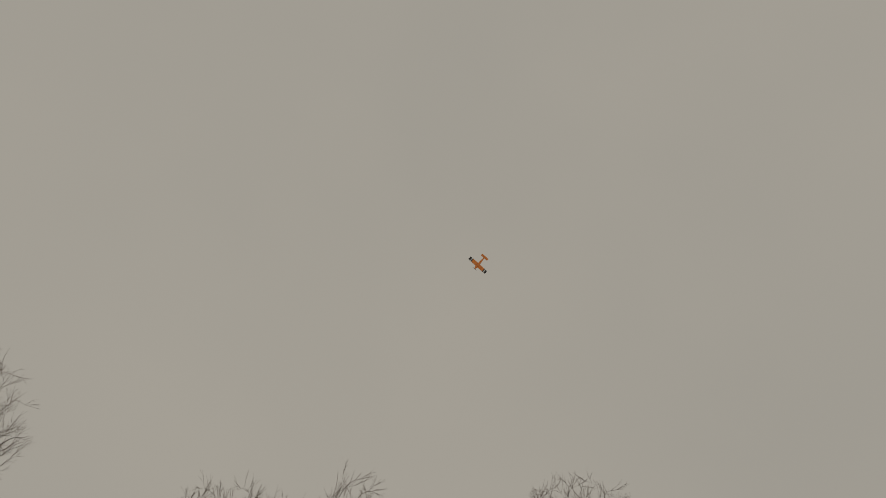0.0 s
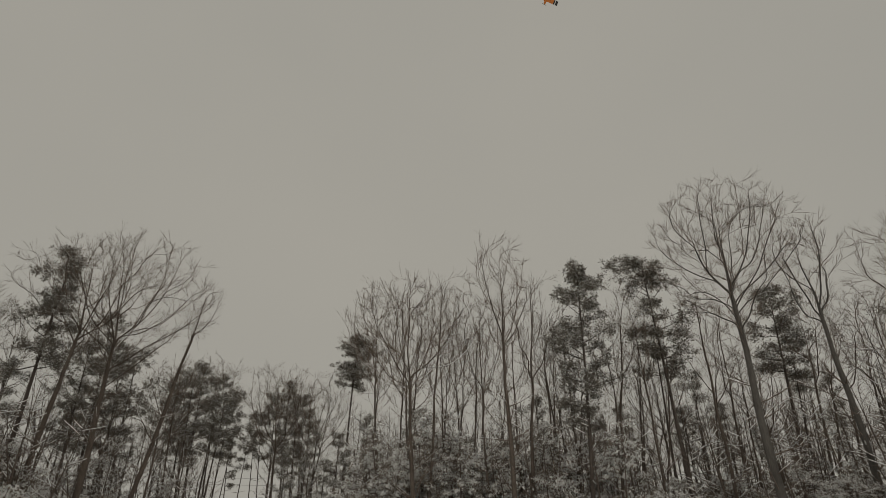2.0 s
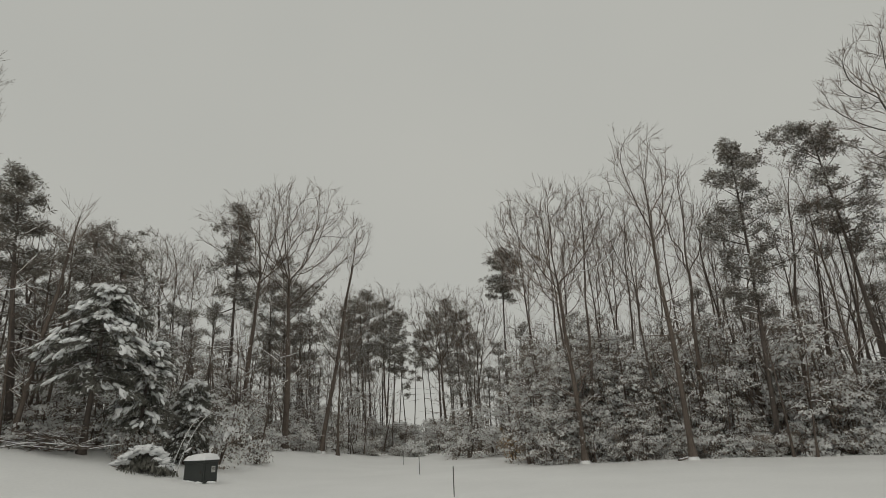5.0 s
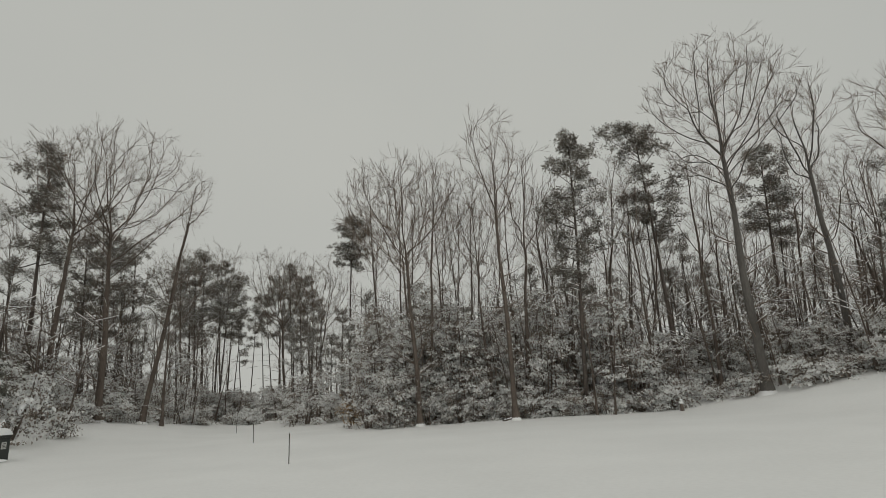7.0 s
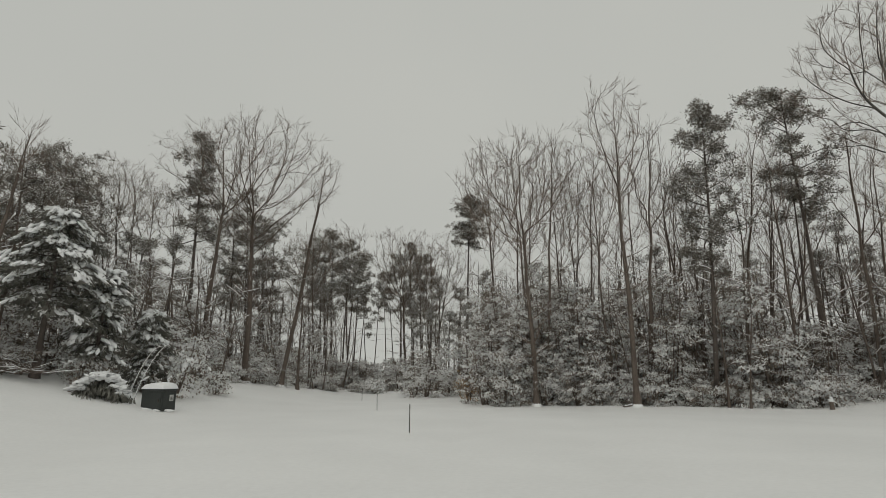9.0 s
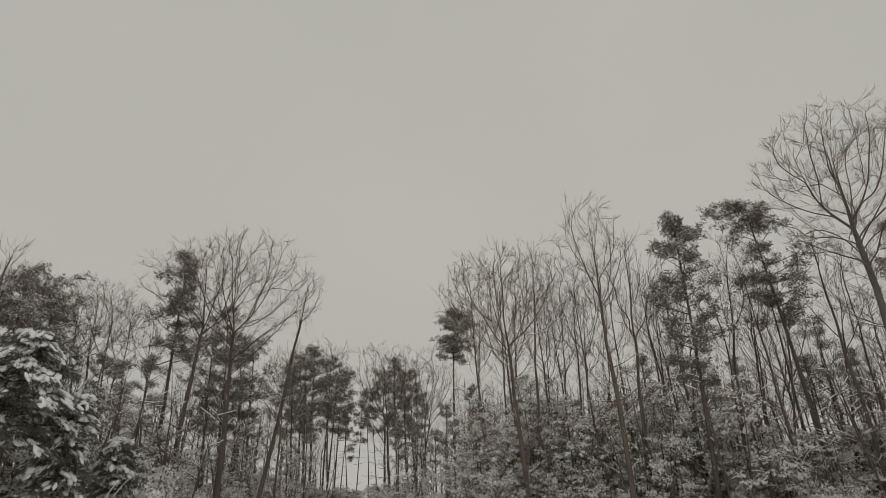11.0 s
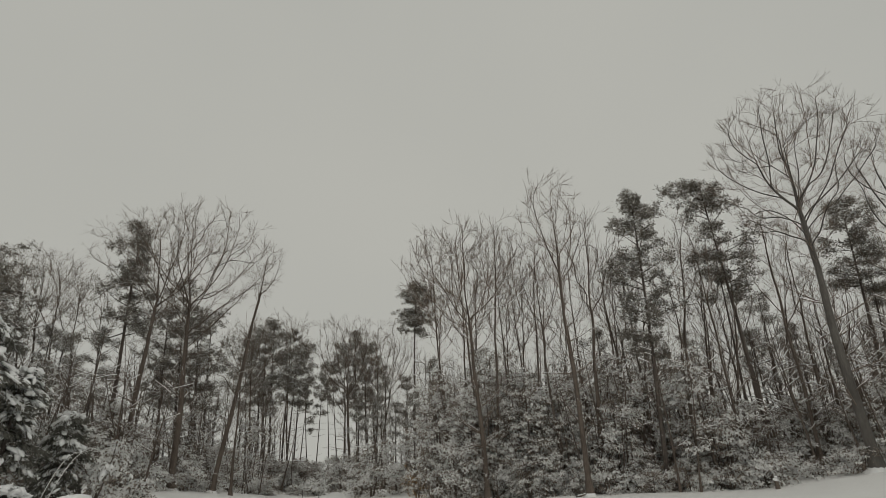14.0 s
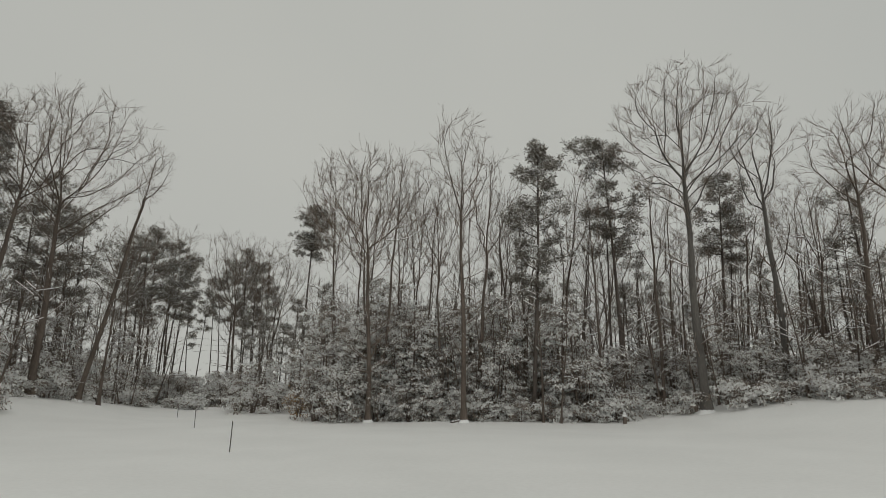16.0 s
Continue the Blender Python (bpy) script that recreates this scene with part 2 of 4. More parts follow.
def grow(rng, tp, rt, hf, h, up, spread, points, rise, step, low_wide):
    """Branches that grow from the trunk's top towards points spread through the crown, until each point is reached."""
    rest, origin = h - hf, tp[-1]
    u = rng.random(points) ** 0.75 * 0.925
    wide = np.where(u > 0.55, np.sqrt(np.clip(1 - ((u - 0.55) / 0.50) ** 2, 0.05, 1)), low_wide + (1 - low_wide) * smooth(0.05, 0.68, u))
    ang = rng.uniform(0, 2 * np.pi, points)
    # the crown is built of a few lobes with thinner air between them
    lobe = 1 + 0.16 * np.sin(2 * ang + rng.uniform(0, 6.28)) + 0.12 * np.sin(3 * ang + u * 4 + rng.uniform(0, 6.28))
    dist = spread * wide * lobe * np.sqrt(rng.uniform(0.02, 1, points))
    goal = origin + (u * rest)[:, None] * up + np.stack([dist * np.cos(ang), dist * np.sin(ang), -0.06 * dist], 1)
    nodes, parent, ways = [origin.copy()], [-1], [up / np.linalg.norm(up)]
    lead = int(rest * rng.uniform(0.30, 0.42) / step)
    drift = rng.normal(size=2) * 0.05
    for i in range(lead):
        w = up + np.array([drift[0] * math.sin(i * 0.5), drift[1] * math.cos(i * 0.4), 0]) + rng.normal(size=3) * 0.04
        w /= np.linalg.norm(w)
        nodes.append(nodes[-1] + w * step)
        parent.append(i)
        ways.append(w)
    shoots = {}
    near = np.full(points, 1e9)
    who = np.zeros(points, int)
    alive = np.ones(points, bool)
    fresh = 0
    reach, kill = max(2.2, 0.34 * rest), step * 1.55
    for _ in range(160):
        new_nodes = np.array(nodes[fresh:])
        if not len(new_nodes):
            break
        d = np.linalg.norm(goal[:, None] - new_nodes[None], axis=2)
        j = d.argmin(1)
        m = d[np.arange(points), j]
        better = m < near
        near[better], who[better] = m[better], j[better] + fresh
        alive &= near > kill
        fresh = len(nodes)
        pull = alive & (near < reach)
        if not pull.any():
            pull = alive
            if not pull.any():
                break
        for k in np.unique(who[pull]):
            g = goal[pull & (who == k)]
            w = (g - nodes[k]) / (np.linalg.norm(g - nodes[k], axis=1, keepdims=True) + 1e-9)
            w = w.mean(0)
            w = w / (np.linalg.norm(w) + 1e-9) + ways[k] * 1.0 + np.array([0, 0, rise]) + rng.normal(size=3) * 0.05
            w /= np.linalg.norm(w) + 1e-9
            spot_k = nodes[k] + w * step
            if any(np.linalg.norm(nodes[q] - spot_k) < step * 0.25 for q in shoots.get(k, ())):
                alive[pull & (who == k)] &= rng.random(len(g)) < 0.5
                continue
            shoots.setdefault(k, []).append(len(nodes))
            nodes.append(spot_k)
            parent.append(int(k))
            ways.append(w)
    n = len(nodes)
    tips, kids = np.zeros(n), [[] for _ in range(n)]
    for i in range(n - 1, 0, -1):
        if not kids[i]:
            tips[i] = 1
        tips[parent[i]] += tips[i]
        kids[parent[i]].append(i)
    thin = 0.0096
    pipe = thin * np.maximum(tips, 1) ** (1 / 2.6)
    rad = thin + (pipe - thin) * max(0.2, (rt - thin) / max(pipe[0] - thin, 0.02))
    chains, stack = [], [(0, -1)]
    while stack:
        k, start = stack.pop()
        path = [] if start < 0 else [start]
        while True:
            path.append(k)
            if not kids[k]:
                break
            order = sorted(kids[k], key=lambda q: -tips[q])
            stack += [(q, k) for q in order[1:]]
            k = order[0]
        if len(path) > 1:
            r = [rad[q] for q in path]
            if start >= 0:
                r[0] = min(r[0], r[1] * 1.15)
            chains.append(([nodes[q] for q in path], r))
    return chains


def twigs(rng, chains, length, many):
    """Fine twigs along the outer, thin parts of the branches, each with a few spurs."""
    out = []
    for pts, rad in chains:
        for i in range(1, len(pts)):
            if rad[i] > 0.035 and rng.random() < 0.75:
                continue
            d = pts[i] - pts[i - 1]
            d = d / (np.linalg.norm(d) + 1e-9)
            last = i == len(pts) - 1
            count = (3 if last else 1) * many
            for _ in range(int(count) + (rng.random() < count % 1)):
                w = d * (1.0 if last else 0.75) + rng.normal(size=3) * 0.30 + np.array([0, 0, 0.36])
                w /= np.linalg.norm(w)
                L = length * rng.uniform(0.45, 1.1)
                out.append(([pts[i], pts[i] + w * L], [0.0085, 0.0038], 3))
                for f in (0.3, 0.6):
                    if rng.random() < 0.7:
                        v = w + rng.normal(size=3) * 0.42 + np.array([0, 0, 0.1])
                        q = pts[i] + w * L * f
                        out.append(([q, q + v / np.linalg.norm(v) * L * 0.55], [0.0065, 0.0032], 3))
    return out


def bare_tree(x, y, h, fork=0.45, spread=4.0, lean=(0, 0), r=0.22, seed=1, lift=1.0, snowy=0.3, leader=True, fine=1.0, low=0,
              bark=None, mound=True, bend=0.0, label="tall leafless hardwood with fine grey-brown twigs, in snow", low_wide=0.12, rise=0.75, many=None):
    """A leafless tree: a trunk to its fork, rising limbs, branches and twigs."""
    rng = np.random.default_rng(seed)
    bark = bark or BARK
    base = thing("bare_tree", label, "tree", "bare trees of the wood's edge")
    hf = h * fork * 0.92
    lean = np.array(lean, float)
    tp, tr = trunk_line(rng, hf, lean * fork, r, bend=bend, tip=0.68)
    child("trunk", mesh_from("trunk", *tubes([(tp, tr, 10)]), bark, True), base)
    up = np.array([lean[0] / h, lean[1] / h, 1.0])
    room = spread * spread * (h - hf)
    points = int(min(800, max(100, 4.3 * room ** 0.9 * fine)))
    chains = grow(rng, tp, tr[-1] * 0.92, hf, h, up, spread * 0.94, points, rise * (1.0 if leader else 0.85), 0.36, low_wide)
    lines, snow = [], []
    gap = [0.9, 0.92, 0.56, 0.42]
    for i in range(low):
        f = rng.uniform(0.30, 0.98)
        k = min(int(f * 10), 9)
        a = rng.uniform(0, 6.28)
        d = np.array([math.cos(a), math.sin(a), rng.uniform(0.15, 1.1)])
        sprout(rng, lines, snow, tp[k], d / np.linalg.norm(d), rng.uniform(0.5, 1.0) * min(max(spread, 1.6), 3.2) * 0.85, min(0.04, tr[k] * rng.uniform(0.22, 0.36)), 2, 4, lift * 0.6, gap)
    stout = [c for c in chains if c[1][1] > 0.032]
    for pts, rad in stout:
        child("limb", mesh_from("limb", *tubes([(pts, rad, 5)]), bark, True), base)
    rest = [(p, rad, 3) for p, rad in chains if rad[1] <= 0.032] + [a[:3] for a in lines]
    rest += twigs(rng, chains, 1.0, many if many is not None else 1.0)
    child("crown", mesh_from("crown", *tubes(rest), TWIG, True), base, "fine bare branches and twigs", "stuff")
    cover = snow_lines(snow + chains, rng, snowy, 0.026)
    if cover:
        child("snow", mesh_from("snow", *tubes(cover), SNOW, True), base, "snow lying along the branches", "stuff")
    if mound:
        mp, mr = [np.array([0, 0, z]) for z in (-0.35, 0.0, 0.07, 0.2, 0.36)], [r * 3.4, r * 2.5, r * 2.0, r * 1.5, r * 1.1]
        child("snow_mound", mesh_from("snow_mound", *tubes([(mp, mr, 9)]), SNOW, True), base, "snow heaped round the foot")
    base.location = (x, y, float(ground(x, y)) - 0.03)
    return base


def tufts(rng, centres, size, count):
    """Needle tufts round the given points."""
    c = np.repeat(np.asarray(centres, float), count, 0)
    d = rng.normal(size=c.shape)
    d[:, 2] = d[:, 2] * 0.8 + 0.25
    d /= np.linalg.norm(d, axis=1, keepdims=True)
    c = c + d * size * rng.uniform(0.0, 0.5, (len(c), 1))
    return blades(c, d + rng.normal(size=d.shape) * 0.3, size * rng.uniform(0.5, 1.0, len(c)), rng.uniform(0.03, 0.055, len(c)), rng)


def pine(x, y, h, crown=0.5, spread=2.5, lean=(0, 0), r=0.2, seed=1, dense=1.0, shape="round", snowy=0.12, bend=0.0, pads=7, tuft=26,
         label="tall pine with a bare trunk and a dark tufted crown"):
    """A pine: long bare trunk, limbs in the upper part, pads of needle tufts along their outer half."""
    rng = np.random.default_rng(seed)
    base = thing("pine_tree", label, "tree", "pines of the wood's edge")
    tp, tr = trunk_line(rng, h * 0.96, lean, r, 0.006, 12, bend, 0.2)
    child("trunk", mesh_from("trunk", *tubes([(tp, tr, 9)]), BARK_PINE, True), base)
    lines, heads = [], []
    count = max(5, int(h * crown * 3.3 * dense))
    for i in range(count):
        f = 1 - crown + crown * (i + rng.random() * 0.9) / count
        g = (f - 1 + crown) / crown
        if shape == "round":
            reach = spread * (0.55 + 0.55 * math.sin(math.pi * min(1, 0.05 + 0.62 * g))) * (1 - 0.75 * max(0, g - 0.72) / 0.28)
        else:
            reach = spread * (1.15 - 0.75 * g)
        reach *= rng.choice([0.45, 0.8, 1.0, 1.25], p=[0.25, 0.3, 0.3, 0.15])
        k = min(int(f * 12), 11)
        at = tp[k] + (tp[k + 1] - tp[k]) * (f * 12 - k)
        a = i * 2.4 + rng.normal() * 0.6
        d = np.array([math.cos(a), math.sin(a), 0.05 + 0.8 * g * g + rng.normal() * 0.15])
        d /= np.linalg.norm(d)
        pts, rad, q = [at], [tr[k] * 0.33 + 0.014], at.copy()
        for s in range(4):
            d = d + rng.normal(size=3) * 0.12 + np.array([0, 0, 0.07])
            d /= np.linalg.norm(d)
            q = q + d * reach / 4
            pts.append(q.copy())
            rad.append(rad[0] * (1 - 0.2 * (s + 1)))
            if s >= 2 or (s == 1 and rng.random() < 0.5):
                for _ in range(pads - 2 + s):
                    o = rng.normal(size=3) * np.array([1, 1, 0.6]) * (0.20 + 0.075 * reach)
                    heads.append(q + o)
                    if rng.random() < 0.4:
                        lines.append(([q, q + o], [0.018, 0.008], 3))
        lines.append((pts, rad, 4))
    for _ in range(pads):
        heads.append(tp[-1] + rng.normal(size=3) * [0.3, 0.3, 0.3])
    for i in range(int(9 * dense)):
        f = rng.uniform(0.25, 1 - crown)
        k = min(int(f * 12), 11)
        a = rng.uniform(0, 6.28)
        e = tp[k] + np.array([math.cos(a), math.sin(a), rng.uniform(-0.2, 0.3)]) * rng.uniform(0.3, 1.4)
        lines.append(([tp[k], e], [0.03, 0.01], 3))
    heads = np.array(heads)
    child("branchwork", mesh_from("branchwork", *tubes(lines), BARK_PINE, True), base, "", "stuff")
    child("crown", mesh_from("crown", *tufts(rng, heads, 0.30, tuft), NEEDLE), base, "dark green needle tufts", "stuff")
    pick = np.repeat(heads[rng.random(len(heads)) < snowy * 6], 8, 0)
    if len(pick):
        n = len(pick)
        d = rng.normal(size=(n, 3)) * [1, 1, 0.4]
        v, f = blades(pick + rng.normal(size=(n, 3)) * [0.16, 0.16, 0.08] + [0, 0, 0.14], d, rng.uniform(0.08, 0.22, n), rng.uniform(0.05, 0.11, n), rng, 0.8)
        child("snow", mesh_from("snow", v, f, DUST), base, "snow caught on the tufts", "stuff")
    base.location = (x, y, float(ground(x, y)) - 0.03)
    return base


def shrub(x, y, h, w, seed, leaves=2600, snowy=0.9, mat=None, name="evergreen_shrub", label="dense evergreen understory shrub dusted with snow", size=0.14,
          droop=0.12, top=0.95, stems=0, pillows=0.0):
    """An evergreen shrub or small tree: stems with side branches, leafy sprays, snow on the sprays."""
    rng = np.random.default_rng(seed)
    base = thing(name, label, "shrub", "understory shrubs")
    tips, boughs = [], []
    for s in range(stems or 3 + int(rng.integers(0, 3))):
        a = rng.uniform(0, 6.28)
        lean = np.array([math.cos(a), math.sin(a)]) * w * rng.uniform(0.05, 0.35)
        hh = h * rng.uniform(0.6, 1.0)
        tp, tr = trunk_line(rng, hh, lean, 0.03 + 0.006 * h, 0.03, 7, 0, 0.25)
        tp = [p + np.array([math.cos(a), math.sin(a), 0]) * 0.1 * w for p in tp]
        for i in range(int(5 + 2.6 * hh)):
            f = rng.uniform(0.08, 1.0)
            k = min(int(f * 7), 6)
            b = rng.uniform(0, 6.28)
            reach = w * 0.6 * (0.30 + 0.8 * math.sin(math.pi * min(top, 0.28 + f * 0.68))) * rng.uniform(0.4, 1.15)
            d = np.array([math.cos(b), math.sin(b), rng.uniform(-0.05, 0.55)])
            p, pts, rad = tp[k] + (tp[k + 1] - tp[k]) * (f * 7 - k), [], [0.022]
            pts.append(p)
            for j in range(3):
                d = d + rng.normal(size=3) * 0.16 + np.array([0, 0, -droop])
                p = p + d / np.linalg.norm(d) * reach / 3
                pts.append(p)
                rad.append(0.022 - 0.006 * (j + 1))
                if j or reach < 0.8:
                    tips.append((p, d))
            boughs.append((pts, rad, 3))
        child("stem", mesh_from("stem", *tubes([(tp, tr, 5)]), BARK, True), base)
    child("branchwork", mesh_from("branchwork", *tubes(boughs), BARK, True), base, "", "stuff")
    at = np.array([t[0] for t in tips])
    way = np.array([t[1] for t in tips])
    # leaves hang in sprays, so each tip gets a cluster with gaps between the clusters
    spray = rng.normal(size=(len(at) * 5, 3)) * [0.28, 0.28, 0.15]
    sc = np.repeat(at, 5, 0) + spray
    sw = np.repeat(way, 5, 0)
    pick = rng.integers(0, len(sc), leaves)
    c = sc[pick] + rng.normal(size=(leaves, 3)) * [0.12, 0.12, 0.07]
    c[:, 2] = np.clip(c[:, 2], 0.08, None)
    d = sw[pick] * 0.45 + rng.normal(size=(leaves, 3)) * 0.5 + [0, 0, -0.55]
    child("crown", mesh_from("crown", *blades(c, d, size * rng.uniform(0.6, 1.3, leaves), size * 0.5 * rng.uniform(0.7, 1.3, leaves), rng), mat or LEAF), base, "dark evergreen leaves", "stuff")
    if snowy:
        n = int(leaves * snowy * 0.66)
        loaded = np.repeat(rng.random(len(at)) < 0.5, 5) & (rng.random(len(sc)) < 0.85)
        pool = np.nonzero(loaded)[0]
        pick = pool[rng.integers(0, len(pool), n)]
        c = sc[pick] + rng.normal(size=(n, 3)) * [0.13, 0.13, 0.06] + [0, 0, 0.08]
        c[:, 2] = np.clip(c[:, 2], 0.1, None)
        d = rng.normal(size=(n, 3)) * [0.8, 0.8, 0.4] + sw[pick] * 0.7 + [0, 0, -0.5]
        child("snow", mesh_from("snow", *blades(c, d, rng.uniform(0.10, 0.28, n), rng.uniform(0.06, 0.14, n), rng, 0.4), DUST), base, "snow dusted over the leaf sprays", "stuff")
    if pillows:
        pick = np.nonzero(rng.random(len(at)) < pillows)[0]
        v, f = lumps(at[pick] + [0, 0, 0.08], way[pick] + [0, 0, -0.3], rng.uniform(0.3, 0.65, len(pick)), rng.uniform(0.08, 0.16, len(pick)), rng)
        child("snow_load", mesh_from("snow_load", v, f, SNOW, True), base, "thick pillows of snow", "stuff")
    base.location = (x, y, float(ground(x, y)) - 0.02)
    return base


def thicket(x, y, h, w, seed, snowy=0.7, stems=6, label="thin leafless saplings with snow on their twigs"):
    """A stand of thin saplings with fine twigs and snow on them."""
    rng = np.random.default_rng(seed)
    base = thing("sapling_clump", label, "sapling", "understory saplings")
    lines, snow = [], []
    for s in range(stems):
        foot = np.array([rng.normal() * w * 0.35, rng.normal() * w * 0.35, 0])
        tp, tr = trunk_line(rng, h * rng.uniform(0.6, 1.0), rng.normal(size=2) * 0.5, rng.uniform(0.03, 0.06), 0.02, 8, 0, 0.2)
        tp = [p + foot for p in tp]
        child("stem", mesh_from("stem", *tubes([(tp, tr, 5)]), BARK, True), base)
        for i in range(12):
            f = rng.uniform(0.2, 0.99)
            k = min(int(f * 8), 7)
            a = rng.uniform(0, 6.28)
            d = np.array([math.cos(a), math.sin(a), rng.uniform(0.1, 0.9)])
            sprout(rng, lines, snow, tp[k] + (tp[k + 1] - tp[k]) * (f * 8 - k), d / np.linalg.norm(d), rng.uniform(0.5, 1.3) * (1.3 - 0.7 * f), 0.016, 3, 4, 0.4, [1, 1, 1, 0.45])
    child("crown", mesh_from("crown", *tubes([a[:3] for a in lines]), TWIG, True), base, "fine bare twigs", "stuff")
    cover = snow_lines(snow, rng, snowy, 0.04)
    if cover:
        child("snow", mesh_from("snow", *tubes(cover), SNOW, True), base, "snow lying on the twigs", "stuff")
    base.location = (x, y, float(ground(x, y)) - 0.03)
    return base


def in_gap(x, y):
    """Whether a place lies in the open gap between the far pines."""
    return y > 45 and -10.0 < math.degrees(math.atan2(x, y)) < -4.2


def place_copy(ob, x, y, s=1.0, rz=0.0, label="", sz=None):
    m = Matrix.LocRotScale((x, y, float(ground(x, y)) - 0.03), Euler((0, 0, rz)), (s, s, sz or s))
    c = copy_thing(ob, m)
    return tagged(c, label) if label else c


# ---- the wood's edge ----
# left part of the edge
pine(-18.7, 39.8, 18.6, crown=0.45, spread=2.5, lean=(0.0, 0.0), r=0.17, seed=11, shape='cone', dense=1.0)
bare_tree(-17.4, 39.3, 19.5, fork=0.50, spread=3.9, lean=(0.9, 0.4), r=0.19, seed=12, snowy=0.6, low=10)
bare_tree(-14.9, 41.5, 20.7, fork=0.44, spread=6.4, lean=(-0.2, -0.1), r=0.23, seed=13, snowy=0.6, low=14, leader=False, fine=1.35)
bare_tree(-13.0, 44.1, 19.0, fork=0.70, spread=1.7, lean=(2.6, 0.7), r=0.17, many=0.6, seed=14, snowy=0.6, low=14)
pine(-18.9, 52.7, 18.4, crown=0.62, spread=2.7, lean=(-1.0, -0.4), r=0.16, seed=15, dense=0.6)
pine(-17.9, 57.3, 16.2, crown=0.55, spread=3.4, lean=(-0.7, -0.2), r=0.16, seed=16, dense=0.6)
# far pines either side of the gap
pine(-15.7, 70.3, 18.3, crown=0.52, spread=2.6, lean=(-1.0, -0.2), r=0.14, seed=21, dense=0.72)
pine(-13.7, 66.6, 18.3, crown=0.50, spread=2.8, lean=(-0.5, -0.1), r=0.16, seed=22, dense=0.72)
pine(-13.2, 70.8, 18.2, crown=0.46, spread=2.8, lean=(0.2, 0.0), r=0.14, seed=23, dense=0.72)
pine(-12.3, 73.0, 17.5, crown=0.40, spread=2.3, lean=(0.7, 0.1), r=0.12, seed=24, dense=0.72)
pine(-16.6, 68.0, 15.8, crown=0.46, spread=2.1, lean=(-0.9, -0.2), r=0.12, seed=25, dense=0.72)
pine(-10.7, 75.2, 12.8, crown=0.34, spread=1.3, lean=(-0.9, -0.1), r=0.09, seed=26, dense=0.35, shape='cone')
pine(-12.5, 79.0, 14.3, crown=0.51, spread=1.4, lean=(0.8, 0.1), r=0.09, seed=27, dense=0.35, shape='cone')
pine(-10.4, 79.3, 15.8, crown=0.44, spread=1.2, lean=(0.6, 0.1), r=0.09, seed=28, dense=0.35, shape='cone')
pine(-8.4, 77.6, 16.4, crown=0.37, spread=1.4, lean=(-0.6, -0.1), r=0.09, seed=29, dense=0.35, shape='cone')
pine(-7.1, 75.7, 16.0, crown=0.37, spread=1.2, lean=(-1.0, -0.1), r=0.09, seed=30, dense=0.35, shape='cone')
bare_tree(-4.9, 65.8, 19.2, fork=0.33, spread=4.7, lean=(-0.5, -0.0), r=0.19, low=8, seed=31, leader=False, fine=1.2)
pine(-4.5, 71.9, 19.1, crown=0.50, spread=2.9, lean=(-0.3, -0.0), r=0.14, seed=32, dense=0.72)
pine(-2.3, 74.0, 17.8, crown=0.46, spread=2.3, lean=(-0.7, -0.0), r=0.12, seed=33, dense=0.72)
bare_tree(-2.2, 62.0, 15.7, fork=0.52, spread=3.4, lean=(3.0, 0.0), r=0.12, low=8, seed=34)
pine(1.9, 58.0, 20.9, crown=0.25, spread=2.0, lean=(0.6, -0.0), r=0.16, seed=35, dense=2.0, label='lone pine with a small round crown on a long bare trunk')
# middle of the edge
bare_tree(5.2, 33.7, 17.0, fork=0.46, spread=4.5, rise=0.5, low_wide=0.2, lean=(-0.45, 0.1), r=0.16, seed=41, snowy=0.6, low=11, fine=1.6, leader=False, bark=BARK)
bare_tree(6.0, 35.5, 18.6, fork=0.54, spread=1.9, lean=(1.3, -0.2), r=0.1, seed=42, low=10)
bare_tree(3.9, 41.8, 19.7, fork=0.48, spread=2.8, lean=(-0.9, 0.1), r=0.1, low=8, seed=43)
bare_tree(9.6, 42.9, 17.6, fork=0.43, spread=2.4, lean=(1.1, -0.3), r=0.1, low=8, seed=44)
bare_tree(11.3, 44.6, 18.4, fork=0.42, spread=2.2, lean=(1.8, -0.5), r=0.09, low=8, seed=45)
bare_tree(10.5, 31.9, 19.6, fork=0.52, spread=2.6, lean=(-0.1, 0.0), r=0.16, seed=46, snowy=0.6, low=14, fine=1.9)
bare_tree(12.3, 34.9, 18.3, fork=0.43, spread=2.0, lean=(1.2, -0.5), r=0.15, seed=47, low=9)
bare_tree(16.3, 40.9, 17.0, fork=0.52, spread=2.4, lean=(1.0, -0.4), r=0.09, low=8, seed=48)
pine(15.7, 33.5, 19.4, crown=0.58, spread=1.9, lean=(0.9, -0.4), r=0.16, seed=51, dense=1.05)
bare_tree(18.2, 35.6, 18.4, fork=0.42, spread=2.4, lean=(2.3, -1.3), r=0.12, seed=52, low=11, snowy=0.5)
bare_tree(17.2, 38.3, 16.6, fork=0.40, spread=2.3, lean=(-1.0, 0.5), r=0.09, low=8, seed=53)
bare_tree(21.6, 38.3, 17.7, fork=0.44, spread=2.4, lean=(1.6, -0.9), r=0.11, low=8, seed=54)
pine(22.4, 33.2, 19.9, crown=0.41, spread=2.4, lean=(-0.4, 0.2), r=0.17, seed=55, dense=1.1)
pine(22.7, 35.3, 15.1, crown=0.27, spread=1.5, lean=(0.2, -0.2), r=0.12, seed=56, dense=0.5)
bare_tree(24.2, 31.8, 16.4, fork=0.48, spread=1.4, lean=(0.1, -0.1), r=0.12, seed=57, low=14)
